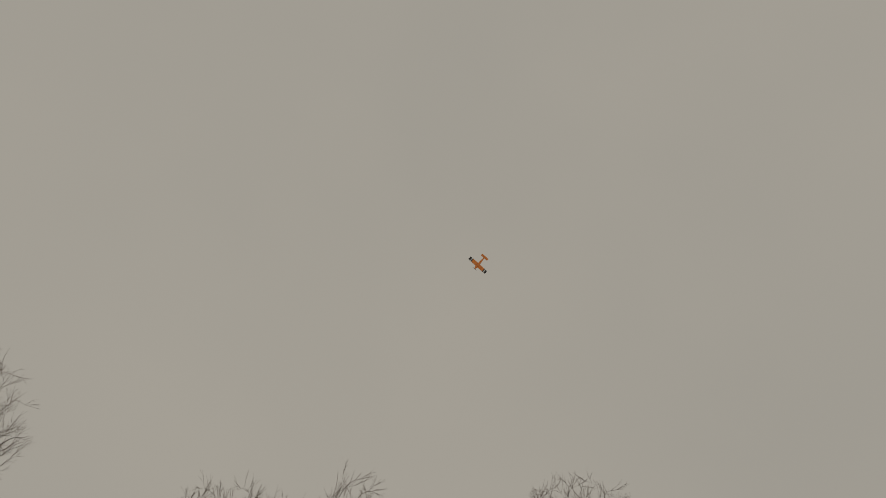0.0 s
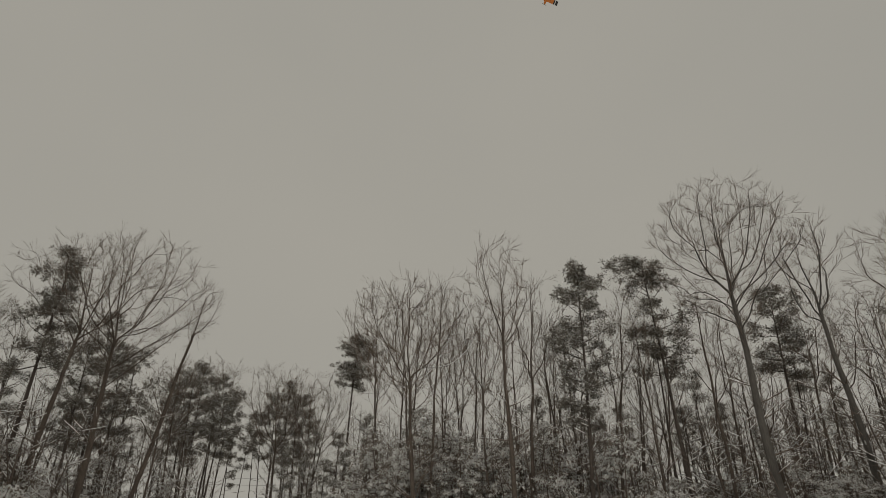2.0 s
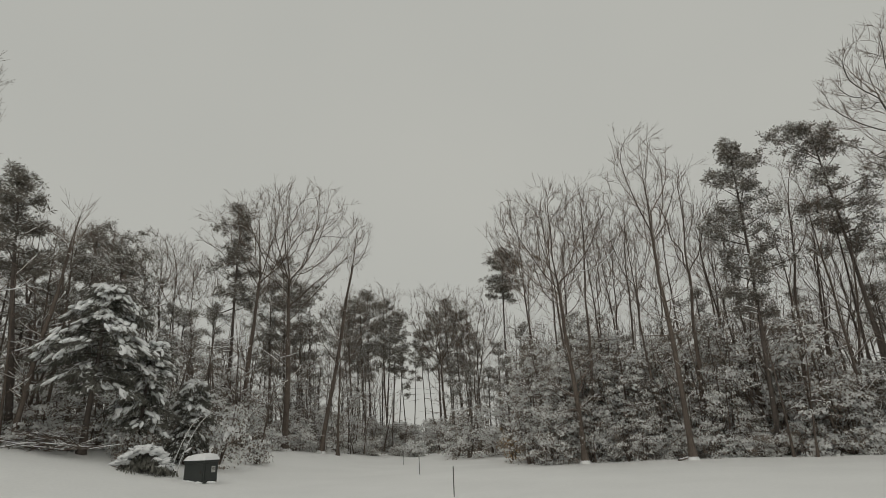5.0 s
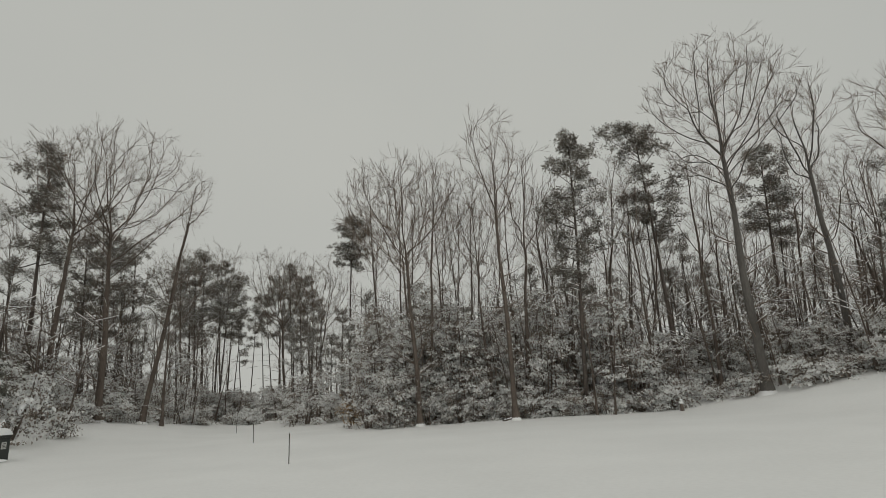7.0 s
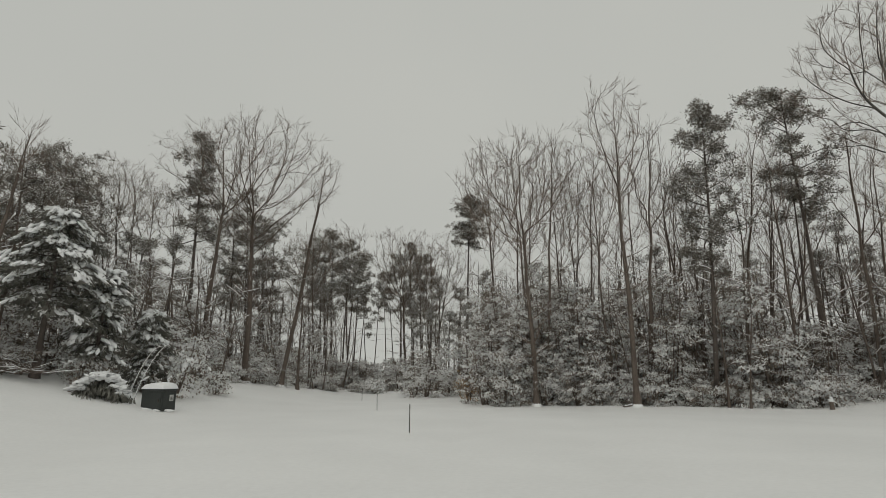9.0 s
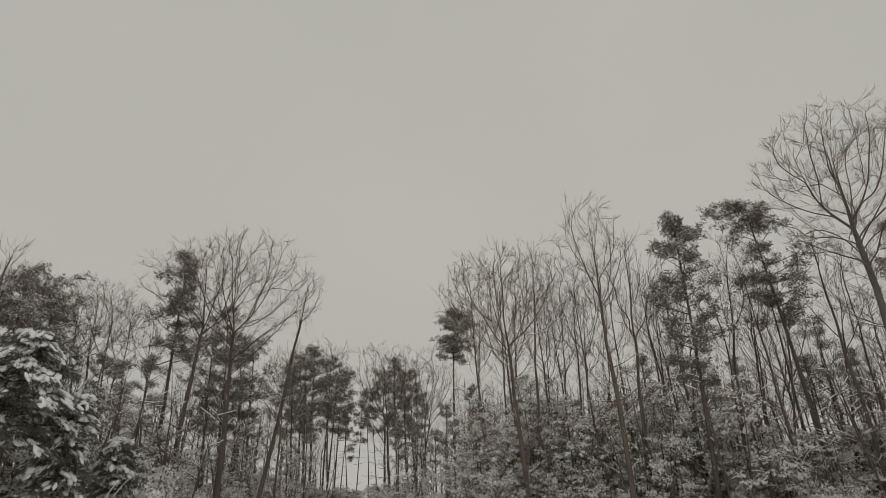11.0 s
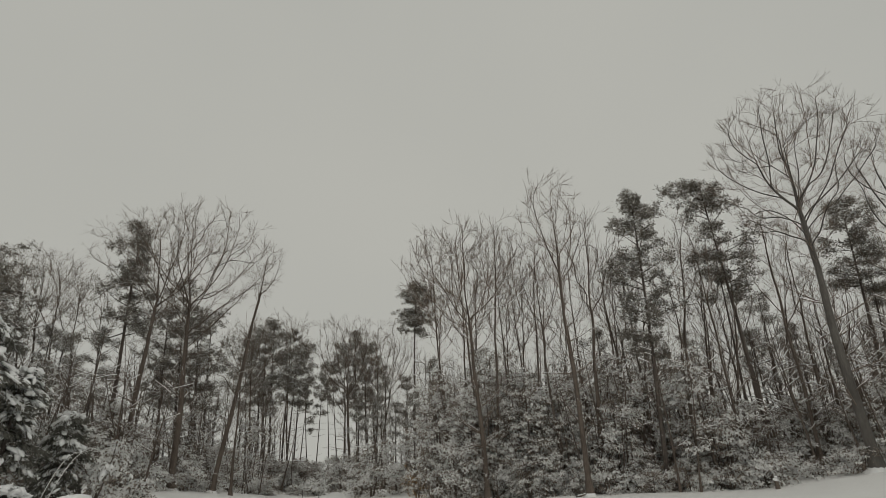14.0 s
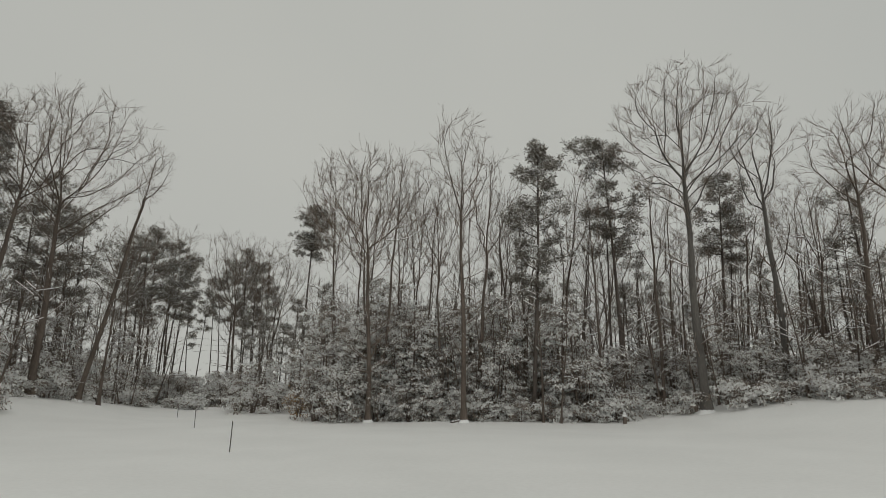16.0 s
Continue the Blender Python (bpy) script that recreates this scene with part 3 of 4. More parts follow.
# the great tree and the rise beyond it
bare_tree(23.5, 27.3, 21.8, fork=0.47, spread=4.8, lean=(0.1, -0.1), r=0.265, seed=61, low=10, fine=1.35, many=1.3, leader=False, bark=BARK_PALE, snowy=0.3, label='huge spreading leafless tree with a thick pale trunk')
pine(31.2, 33.8, 17.0, crown=0.40, spread=1.9, lean=(0.8, -0.7), r=0.16, seed=62, dense=0.9)
pine(32.9, 34.9, 15.0, crown=0.36, spread=1.5, lean=(0.8, -0.7), r=0.12, seed=63, dense=0.6)
bare_tree(29.4, 27.1, 19.0, fork=0.56, spread=3.0, lean=(0.3, -0.3), r=0.2, seed=64, low=13, bark=BARK_PALE)
bare_tree(37.6, 33.0, 15.8, fork=0.45, spread=2.7, lean=(0.7, -0.8), r=0.11, low=8, seed=65)
bare_tree(36.9, 30.6, 15.7, fork=0.43, spread=2.9, lean=(0.7, -0.9), r=0.12, low=8, seed=66)
bare_tree(35.8, 28.9, 11.0, fork=0.60, spread=1.1, lean=(-1.1, 1.3), r=0.16, low=8, seed=67, snowy=0.7, label='leaning leafless tree with snow along its trunk')
bare_tree(32.2, 23.7, 17.8, fork=0.48, spread=3.1, lean=(0.5, -0.7), r=0.17, low=8, seed=68, leader=False)
bare_tree(31.5, 21.2, 15.6, fork=0.56, spread=3.6, lean=(0.8, -1.3), r=0.19, low=8, seed=69)
# the darker left end
pine(-20.4, 23.3, 12.6, crown=0.39, spread=1.7, lean=(-1.2, -1.1), r=0.17, seed=71, dense=1.0, shape='cone')
pine(-22.9, 23.8, 13.4, crown=0.45, spread=2.0, lean=(-1.6, -1.7), r=0.19, seed=72, dense=1.3)
bare_tree(-19.7, 22.6, 10.9, fork=0.65, spread=1.2, lean=(0.7, 0.6), r=0.12, seed=73, snowy=0.6, low=20, lift=0.4, label='half-dead leaning tree with level snowy limbs')
pine(-28.7, 40.9, 17.4, crown=0.5, spread=3.3, lean=(-1.8, -1.4), r=0.16, seed=74, dense=1.4)
pine(-26.3, 40.1, 15.4, crown=0.42, spread=2.4, lean=(-1.5, -1.0), r=0.14, seed=75, dense=1.3)
bare_tree(-21.2, 33.9, 13.1, fork=0.96, spread=0.5, lean=(-1.9, -1.3), r=0.16, seed=76, snowy=0.6, low=11, mound=False, label='broken snag with short stubs')
bare_tree(-28.4, 47.1, 19.1, fork=0.55, spread=3.0, lean=(-2.2, -1.4), r=0.11, low=8, seed=77, snowy=0.6)
bare_tree(-27.3, 48.9, 19.3, fork=0.51, spread=3.0, lean=(-1.9, -1.1), r=0.11, low=8, seed=78, snowy=0.6)
bare_tree(-25.1, 47.8, 17.8, fork=0.54, spread=2.6, lean=(-1.4, -0.8), r=0.1, low=8, seed=79, snowy=0.6)
bare_tree(-28.5, 36.1, 14.0, fork=0.57, spread=2.5, lean=(-1.7, -1.4), r=0.11, low=8, seed=80, snowy=0.6)
bare_tree(-24.1, 29.4, 12.2, fork=0.60, spread=2.2, lean=(-1.7, -1.5), r=0.1, seed=81, snowy=0.6, low=10)
bare_tree(-26.4, 35.2, 15.0, fork=0.62, spread=2.8, lean=(-2.0, -1.6), r=0.11, seed=82, snowy=0.6, low=10)
bare_tree(-25.7, 38.1, 15.8, fork=0.59, spread=2.9, lean=(-1.7, -1.2), r=0.11, seed=83, snowy=0.6, low=10)
bare_tree(-25.0, 43.3, 17.4, fork=0.55, spread=3.4, lean=(-2.0, -1.2), r=0.11, seed=84, snowy=0.6, low=10)
bare_tree(-21.9, 45.0, 15.9, fork=0.56, spread=2.9, lean=(-1.2, -0.6), r=0.1, seed=85, snowy=0.6, low=10)
bare_tree(-24.4, 26.5, 11.9, fork=0.54, spread=2.5, lean=(-1.3, -1.3), r=0.12, seed=86, snowy=0.6, low=10)
bare_tree(3.1, 47.9, 17.8, fork=0.53, spread=2.7, lean=(1.3, -0.1), r=0.09, seed=87, low=9)
bare_tree(7.7, 39.2, 14.9, fork=0.48, spread=2.0, lean=(0.9, -0.2), r=0.09, seed=88, low=9)
bare_tree(11.5, 40.4, 16.1, fork=0.50, spread=2.1, lean=(1.7, -0.5), r=0.09, seed=89, low=9)
bare_tree(14.9, 35.0, 15.2, fork=0.50, spread=1.9, lean=(2.1, -1.0), r=0.09, seed=90, low=9)
bare_tree(20.6, 34.3, 15.0, fork=0.47, spread=2.0, lean=(2.1, -1.4), r=0.09, seed=91, low=9)
bare_tree(25.5, 35.9, 14.4, fork=0.50, spread=2.2, lean=(1.8, -1.3), r=0.1, seed=92, low=9)
bare_tree(29.0, 35.7, 12.7, fork=0.52, spread=2.3, lean=(0.8, -0.6), r=0.09, seed=93, low=9)
bare_tree(32.3, 32.7, 12.4, fork=0.52, spread=2.3, lean=(1.4, -1.5), r=0.1, seed=94, low=9)
pine(-13.9, 64.5, 16.2, crown=0.56, spread=2.7, lean=(-0.8, -0.2), r=0.15, seed=95, dense=0.72)
pine(-11.7, 65.0, 15.0, crown=0.43, spread=2.0, lean=(0.6, 0.1), r=0.13, seed=96, dense=0.72)
pine(-3.1, 69.9, 16.2, crown=0.52, spread=2.5, lean=(-0.6, -0.0), r=0.14, seed=97, dense=0.72)
pine(-6.2, 75.7, 17.6, crown=0.43, spread=2.7, lean=(-0.4, -0.0), r=0.14, seed=98, dense=0.72)
pine(-19.4, 50.4, 15.3, crown=0.56, spread=2.5, lean=(-0.8, -0.3), r=0.15, seed=99)
pine(-17.9, 55.2, 15.0, crown=0.56, spread=3.0, lean=(-1.1, -0.4), r=0.15, seed=100)
bare_tree(-14.3, 60.3, 17.0, fork=0.46, spread=3.5, lean=(-0.7, -0.2), r=0.12, seed=101, low=8)
bare_tree(-12.1, 68.9, 20.0, fork=0.45, spread=3.9, lean=(-0.9, -0.2), r=0.12, seed=102, low=6)
bare_tree(-2.0, 66.0, 18.4, fork=0.40, spread=3.7, lean=(0.2, 0.0), r=0.12, seed=103, low=6)
bare_tree(-17.9, 17.4, 15.1, fork=0.51, spread=2.2, lean=(-1.2, -1.4), r=0.14, seed=110, low=4)
bare_tree(30.7, 31.5, 15.6, fork=0.44, spread=2.2, lean=(1.1, -1.1), r=0.11, seed=111, low=9)
bare_tree(31.2, 29.6, 13.5, fork=0.46, spread=2.0, lean=(0.9, -0.9), r=0.1, seed=112, low=9)
bare_tree(32.1, 27.1, 13.2, fork=0.47, spread=2.1, lean=(0.9, -1.1), r=0.11, seed=113, low=9)
bare_tree(35.0, 26.6, 13.1, fork=0.46, spread=2.5, lean=(1.0, -1.3), r=0.12, seed=114, low=9)
bare_tree(25.9, 33.1, 15.4, fork=0.43, spread=2.1, lean=(0.8, -0.7), r=0.1, seed=115, low=9)
bare_tree(9.1, 36.9, 16.2, fork=0.42, spread=1.6, lean=(1.1, -0.3), r=0.1, seed=116, low=9)
bare_tree(4.8, 39.7, 17.8, fork=0.41, spread=1.8, lean=(2.0, -0.3), r=0.1, seed=117, low=9)

slim = np.random.default_rng(121)
for i in range(12):
    az, d = radians(5.5 + 28 * (i + slim.uniform(0.1, 0.9)) / 12), slim.uniform(36, 42)
    bare_tree(d * math.sin(az), d * math.cos(az), slim.uniform(14.5, 18.0), fork=slim.uniform(0.34, 0.46), spread=slim.uniform(1.6, 2.2), lean=(slim.normal() * 0.8, slim.normal() * 0.5),
              r=slim.uniform(0.08, 0.11), seed=130 + i, low=7, many=0.8, label="slim leafless tree standing among its neighbours")

# ---- background wood ----
far_bare = [bare_tree(-24 + 18 * i, 72, 15.5, fork=0.30, spread=3.6, r=0.14, seed=200 + i, fine=0.45, many=0.35, snowy=0.25, low=5, mound=False,
                      label="leafless tree deeper in the snowy wood") for i in range(4)]
far_pine = [pine(-36 + 68 * i, 66, 14.5, crown=0.45, spread=2.3, r=0.17, seed=220 + i, dense=0.65, tuft=15, label="dark pine deeper in the snowy wood") for i in range(2)]
rng = np.random.default_rng(7)


def spot(az, d):
    return d * math.sin(radians(az)), d * math.cos(radians(az))


for i in range(34):
    az = (-44 + 34 * (i + rng.random()) / 24) if i < 24 else (-3.5 + 8 * (i - 24 + rng.random()) / 10)
    src = far_pine[i % 2] if i % 3 == 0 else far_bare[i % 4]
    at, s, rz = spot(az, rng.uniform(50, 72)), rng.uniform(0.6, 0.85), rng.uniform(0, 6.28)
    if not in_gap(*at):
        place_copy(src, *at, s, rz)
for i in range(26):
    az = 4 + 32 * (i + rng.random()) / 26
    place_copy(far_bare[i % 4], *spot(az, rng.uniform(42, 54)), rng.uniform(0.62, 0.85), rng.uniform(0, 6.28))
for i in range(24):
    az = 34 + 28 * (i + rng.random()) / 24
    place_copy(far_bare[i % 4] if i % 5 else far_pine[i % 2], *spot(az, rng.uniform(43, 58)), rng.uniform(0.5, 0.8), rng.uniform(0, 6.28))
for i in range(90):
    az = -64 + 132 * (i + rng.random()) / 96
    d = rng.uniform(44, 76)
    if -10.6 < az < -3.6:
        continue
    s = rng.uniform(0.7, 1.08) * (0.66 if -14 < az < 4 else (0.85 if az < 8 else 0.95))
    src = far_pine[i % 2] if rng.random() < 0.18 else far_bare[i % 4]
    place_copy(src, *spot(az, d), s, rng.uniform(0, 6.28))
for i in range(16):
    az = 3 + 30 * (i + rng.random()) / 16
    place_copy(far_bare[i % 4], *spot(az, rng.uniform(58, 78)), rng.uniform(0.6, 0.85), rng.uniform(0, 6.28))

for i in range(26):
    az = 37 + 27 * (i + rng.random()) / 26
    place_copy(far_pine[i % 2] if i % 3 == 0 else far_bare[i % 4], *spot(az, rng.uniform(54, 70)), rng.uniform(0.55, 0.8), rng.uniform(0, 6.28))
for i in range(7):
    az = -47 + 13 * (i + rng.random()) / 7
    place_copy(far_pine[i % 2], *spot(az, rng.uniform(34, 41)), rng.uniform(0.6, 0.8), rng.uniform(0, 6.28))
for i in range(10):
    az = -46 + 20 * (i + rng.random()) / 10
    place_copy(far_pine[i % 2], *spot(az, rng.uniform(42, 54)), rng.uniform(0.6, 0.85), rng.uniform(0, 6.28))

# ---- understory ----
EDGE_AZ = [-60, -42, -34, -24, -12, -4, 3, 8, 20, 34, 42, 60]
tall_kinds = [shrub(8 + 5 * i, 44, 8.6, 3.5, 300 + i, leaves=2700, snowy=1.8, droop=0.26, label="tall evergreen understory tree dusted with snow") for i in range(3)]
mid_kinds = [shrub(-2 + 4 * i, 47, 4.4, 3.4, 310 + i, leaves=1900, snowy=1.8) for i in range(3)]
low_kinds = [shrub(-3 + 5 * i, 50, 2.0, 2.6, 320 + i, leaves=1200, snowy=2.2, droop=0.22, label="low evergreen bush laden with snow") for i in range(3)]
sapling_kinds = [thicket(px, 49, 7.5, 3.2, 340 + i) for i, px in enumerate((-21.0, 3.5, 8.5))]


def edge_of(az, front):
    return front + float(np.interp(az, EDGE_AZ, [29, 30, 30, 41, 50, 62, 49, 36, 35, 37.5, 37, 36]))


for i in range(44):
    az = 4 + 60 * (i + rng.random()) / 44
    s = rng.uniform(0.55, 1.15) * (0.55 if az > 33 else 1.0)
    place_copy(tall_kinds[i % 3], *spot(az, edge_of(az, rng.uniform(0.4, 7))), s, rng.uniform(0, 6.28))
for i in range(11):
    az = 3.6 + 13 * (i + rng.random()) / 11
    place_copy(tall_kinds[i % 3], *spot(az, rng.uniform(35.4, 38)), rng.uniform(0.6, 0.95), rng.uniform(0, 6.28))
for i in range(7):
    az = 3.4 + 12 * (i + rng.random()) / 7
    place_copy(mid_kinds[i % 3], *spot(az, rng.uniform(34.6, 36)), rng.uniform(0.6, 0.85), rng.uniform(0, 6.28))
for i in range(20):
    az = -62 + 50 * (i + rng.random()) / 20
    place_copy(tall_kinds[i % 3], *spot(az, edge_of(az, rng.uniform(2.0, 12))), rng.uniform(0.5, 0.9), rng.uniform(0, 6.28))
for i in range(44):
    az = -60 + 124 * (i + rng.random()) / 44
    s = rng.uniform(0.55, 1.1) * (0.75 if -12 < az < 1 else 1.0)
    place_copy(mid_kinds[i % 3], *spot(az, edge_of(az, rng.uniform(0.3, 6))), s, rng.uniform(0, 6.28))
for i in range(48):
    az = -58 + 122 * (i + rng.random()) / 48
    place_copy(low_kinds[i % 3], *spot(az, edge_of(az, rng.uniform(-0.8, 1.6))), rng.uniform(0.45, 1.05), rng.uniform(0, 6.28))
for i in range(22):
    az = -12.5 + 11 * (i + rng.random()) / 22
    place_copy(mid_kinds[i % 3], *spot(az, rng.uniform(57, 64)), rng.uniform(0.5, 0.85), rng.uniform(0, 6.28))
dark_kinds = [shrub(30 + 5 * i, 38, 5.2, 4.4, 360 + i, leaves=2400, snowy=0.3, label="dark evergreen thicket with little snow on it") for i in range(2)]
for i in range(14):
    az = 32 + 30 * (i + rng.random()) / 14
    place_copy(dark_kinds[i % 2], *spot(az, rng.uniform(43, 52)), rng.uniform(0.55, 0.95), rng.uniform(0, 6.28))
for i in range(16):
    az = -22 + 28 * (i + rng.random()) / 16
    if not -10.4 < az < -3.8:
        place_copy(sapling_kinds[i % 3], *spot(az, rng.uniform(60, 80)), rng.uniform(0.9, 1.3), rng.uniform(0, 6.28))
for i in range(74):
    az = -60 + 124 * (i + rng.random()) / 74
    s = rng.uniform(0.7, 1.5) * (0.7 if -11 < az < 0 else 1.0)
    if not -10.2 < az < -4.0:
        place_copy(sapling_kinds[i % 3], *spot(az, edge_of(az, rng.uniform(0.5, 10))), s, rng.uniform(0, 6.28))


# ---- snow-laden spruces ----
def spruce(x, y, h, w, seed, label, lop=0.0, low=0.14, boughs=9):
    """A spruce whose drooping boughs carry thick pillows of snow."""
    rng = np.random.default_rng(seed)
    base = thing("spruce_tree", label, "tree", "snow-laden spruces")
    tp, tr = trunk_line(rng, h, (0.2, 0), 0.05 + 0.012 * h, 0.008, 10, 0, 0.12)
    child("trunk", mesh_from("trunk", *tubes([(tp, tr, 8)]), BARK_PINE, True), base)
    needles_c, needles_d, dust_c, dust_d, pc, pa, pl, pr, wood = [], [], [], [], [], [], [], [], []
    count = int(h * boughs)
    for i in range(count):
        f = low + (0.98 - low) * (i + rng.random()) / count
        a = i * 2.4 + rng.normal() * 0.35
        reach = (w * 0.5 * (1.04 - f) ** 0.62 * min(1.0, 0.55 + 1.3 * (f - low)) + 0.15) * rng.choice([0.5, 0.8, 1.0, 1.3], p=[0.2, 0.3, 0.3, 0.2]) * (1 + lop * math.cos(a))
        loaded = rng.random() < (0.95 if f > 0.55 else 0.65)
        k = min(int(f * 10), 9)
        q = tp[k] + (tp[k + 1] - tp[k]) * (f * 10 - k)
        d = np.array([math.cos(a), math.sin(a), 0.30])
        pts = [q]
        n = 6
        for s in range(n):
            d = d + np.array([0, 0, -0.17]) + rng.normal(size=3) * 0.06
            q = q + d / np.linalg.norm(d) * reach / n
            pts.append(q)
            if s >= 1:
                m = int(20 + 30 * reach / n)
                across = np.array([-d[1], d[0], 0]) / (np.linalg.norm(d[:2]) + 1e-9)
                off = rng.normal(size=(m, 1)) * 0.24 * across + rng.normal(size=(m, 3)) * [0.08, 0.08, 0.05]
                needles_c.append(q + off)
                needles_d.append(np.tile(d * 0.6, (m, 1)) + off * 2.0 + rng.normal(size=(m, 3)) * 0.25 + [0, 0, -0.55])
                if s >= 1:
                    m = int(rng.integers(3, 11) * (1.0 if loaded else 0.4))
                    dust_c.append(q + rng.normal(size=(m, 1)) * 0.2 * across + rng.normal(size=(m, 3)) * [0.08, 0.08, 0.03] + [0, 0, 0.06])
                    dust_d.append(np.tile(d, (m, 1)) + rng.normal(size=(m, 3)) * [0.5, 0.5, 0.2])
                for _ in range(int(rng.integers(0, 3) + (f > 0.5) * rng.integers(1, 3)) if s >= 2 and loaded else 0):
                    pc.append(q + [0, 0, 0.05] + across * rng.normal() * 0.26 + rng.normal(size=3) * 0.06)
                    pa.append(d + across * rng.normal() * 0.45 + rng.normal(size=3) * 0.15 + [0, 0, -0.4])
                    pl.append(rng.uniform(0.32, 0.68) * min(1.0, 0.5 + reach * 0.35))
                    pr.append(rng.uniform(0.085, 0.155))
        wood.append((pts, [0.03 * (1 - 0.14 * s) for s in range(n + 1)], 4))
    child("branchwork", mesh_from("branchwork", *tubes(wood), BARK_PINE, True), base, "", "stuff")
    c, d = np.concatenate(needles_c), np.concatenate(needles_d)
    child("crown", mesh_from("crown", *blades(c, d, rng.uniform(0.15, 0.36, len(c)), rng.uniform(0.04, 0.085, len(c)), rng), SPRUCE), base, "dark drooping sprays", "stuff")
    v, f = lumps(np.array(pc), np.array(pa), np.array(pl), np.array(pr), rng)
    child("snow", mesh_from("snow", v, f, SNOW, True), base, "thick pillows of snow on the boughs", "stuff")
    c, d = np.concatenate(dust_c), np.concatenate(dust_d)
    child("powder", mesh_from("powder", *blades(c, d, rng.uniform(0.12, 0.32, len(c)), rng.uniform(0.08, 0.16, len(c)), rng, 0.8), DUST), base, "powder snow between the pillows", "stuff")
    base.location = (x, y, float(ground(x, y)) - 0.03)
    return base


spruce(-17.5, 23.9, 7.7, 7.4, 401, "tall spruce with boughs bent under thick snow", low=0.36, boughs=7.5)
spruce(-16.0, 25.4, 5.4, 3.6, 402, "young spruce drooping under snow", low=0.25, boughs=6.5)
spruce(-14.7, 27.4, 4.0, 2.2, 403, "slender young spruce with snowy tips")
spruce(-21.6, 20.9, 4.6, 3.0, 404, "young spruce in shade with snow on it")
shrub(-16.0, 31.4, 3.3, 2.4, 405, leaves=1700, snowy=2.8, size=0.17, droop=0.35, label="broad-leaved bush weighed down by snow")
shrub(-13.2, 32.0, 1.2, 1.3, 406, leaves=400, snowy=2.2, droop=0.3, label="low bush half buried in snow")
shrub(-13.7, 28.2, 2.9, 2.2, 411, leaves=1100, snowy=1.6, droop=0.42, stems=3, pillows=0.4, label="bent bush with its head under a thick load of snow")
shrub(-15.6, 24.6, 1.6, 1.4, 408, leaves=600, snowy=1.4, label="small bush powdered with snow")
shrub(1.45, 39.5, 1.8, 1.1, 409, leaves=420, snowy=0.12, mat=TAN, name="beech_sapling", label="young beech holding its orange-tan dry leaves")
shrub(-6.7, 52.0, 1.15, 1.0, 410, leaves=700, snowy=4.0, pillows=0.95, label="small round bush thickly covered with snow")


# ---- fallen evergreen, brush pile, bent stems ----
def fallen_bough(x, y, length, height, rz, seed):
    rng = np.random.default_rng(seed)
    base = thing("fallen_bough", "fallen evergreen bough draped in snow, lying on the lawn", "bough")
    s = np.linspace(0, 1, 7)
    ridge = [np.array([(t - 0.5) * length, 0.08 * math.sin(t * 7), height * math.sin(math.pi * min(1, 0.16 + t * 0.84)) ** 0.8 * (0.55 + 0.45 * math.sin(t * 3))]) for t in s]
    child("stem", mesh_from("stem", *tubes([(ridge, [0.06 - 0.006 * i for i in range(7)], 6)]), BARK, True), base)
    stub = [ridge[0], ridge[0] + np.array([-0.7, 0.1, -0.1]), ridge[0] + np.array([-1.3, 0.05, -0.22])]
    child("broken_end", mesh_from("broken_end", *tubes([(stub, [0.05, 0.04, 0.025], 6)]), BARK, True), base)
    m = 1500
    t = rng.random(m) * 6
    k = np.minimum(t.astype(int), 5)
    r = np.array(ridge)
    c = r[k] + (r[k + 1] - r[k]) * (t - k)[:, None]
    out = np.stack([rng.normal(size=m) * 0.35, rng.normal(size=m), np.zeros(m)], 1)
    drop = rng.random(m)[:, None]
    c = c + out * drop * 0.55
    c[:, 2] = np.clip(c[:, 2] * (1 - 0.75 * drop[:, 0]), 0.03, None)
    child("crown", mesh_from("crown", *blades(c, out * 0.5 + [0, 0, -0.9], rng.uniform(0.15, 0.4, m), rng.uniform(0.04, 0.08, m), rng), SPRUCE), base, "hanging needle sprays", "stuff")
    n = 78
    t = rng.random(n) * 6
    k = np.minimum(t.astype(int), 5)
    pc = r[k] + (r[k + 1] - r[k]) * (t - k)[:, None] + rng.normal(size=(n, 3)) * [0.12, 0.26, 0.03] + [0, 0, 0.05]
    v, f = lumps(pc, rng.normal(size=(n, 3)) * [0.4, 1, 0.1], rng.uniform(0.3, 0.7, n), rng.uniform(0.10, 0.2, n), rng)
    child("snow", mesh_from("snow", v, f, SNOW, True), base, "thick snow draped over the bough", "stuff")
    base.location, base.rotation_euler = (x, y, float(ground(x, y)) - 0.02), (0, 0, rz)


fallen_bough(-14.2, 23.3, 1.8, 0.95, 0.45, 411)


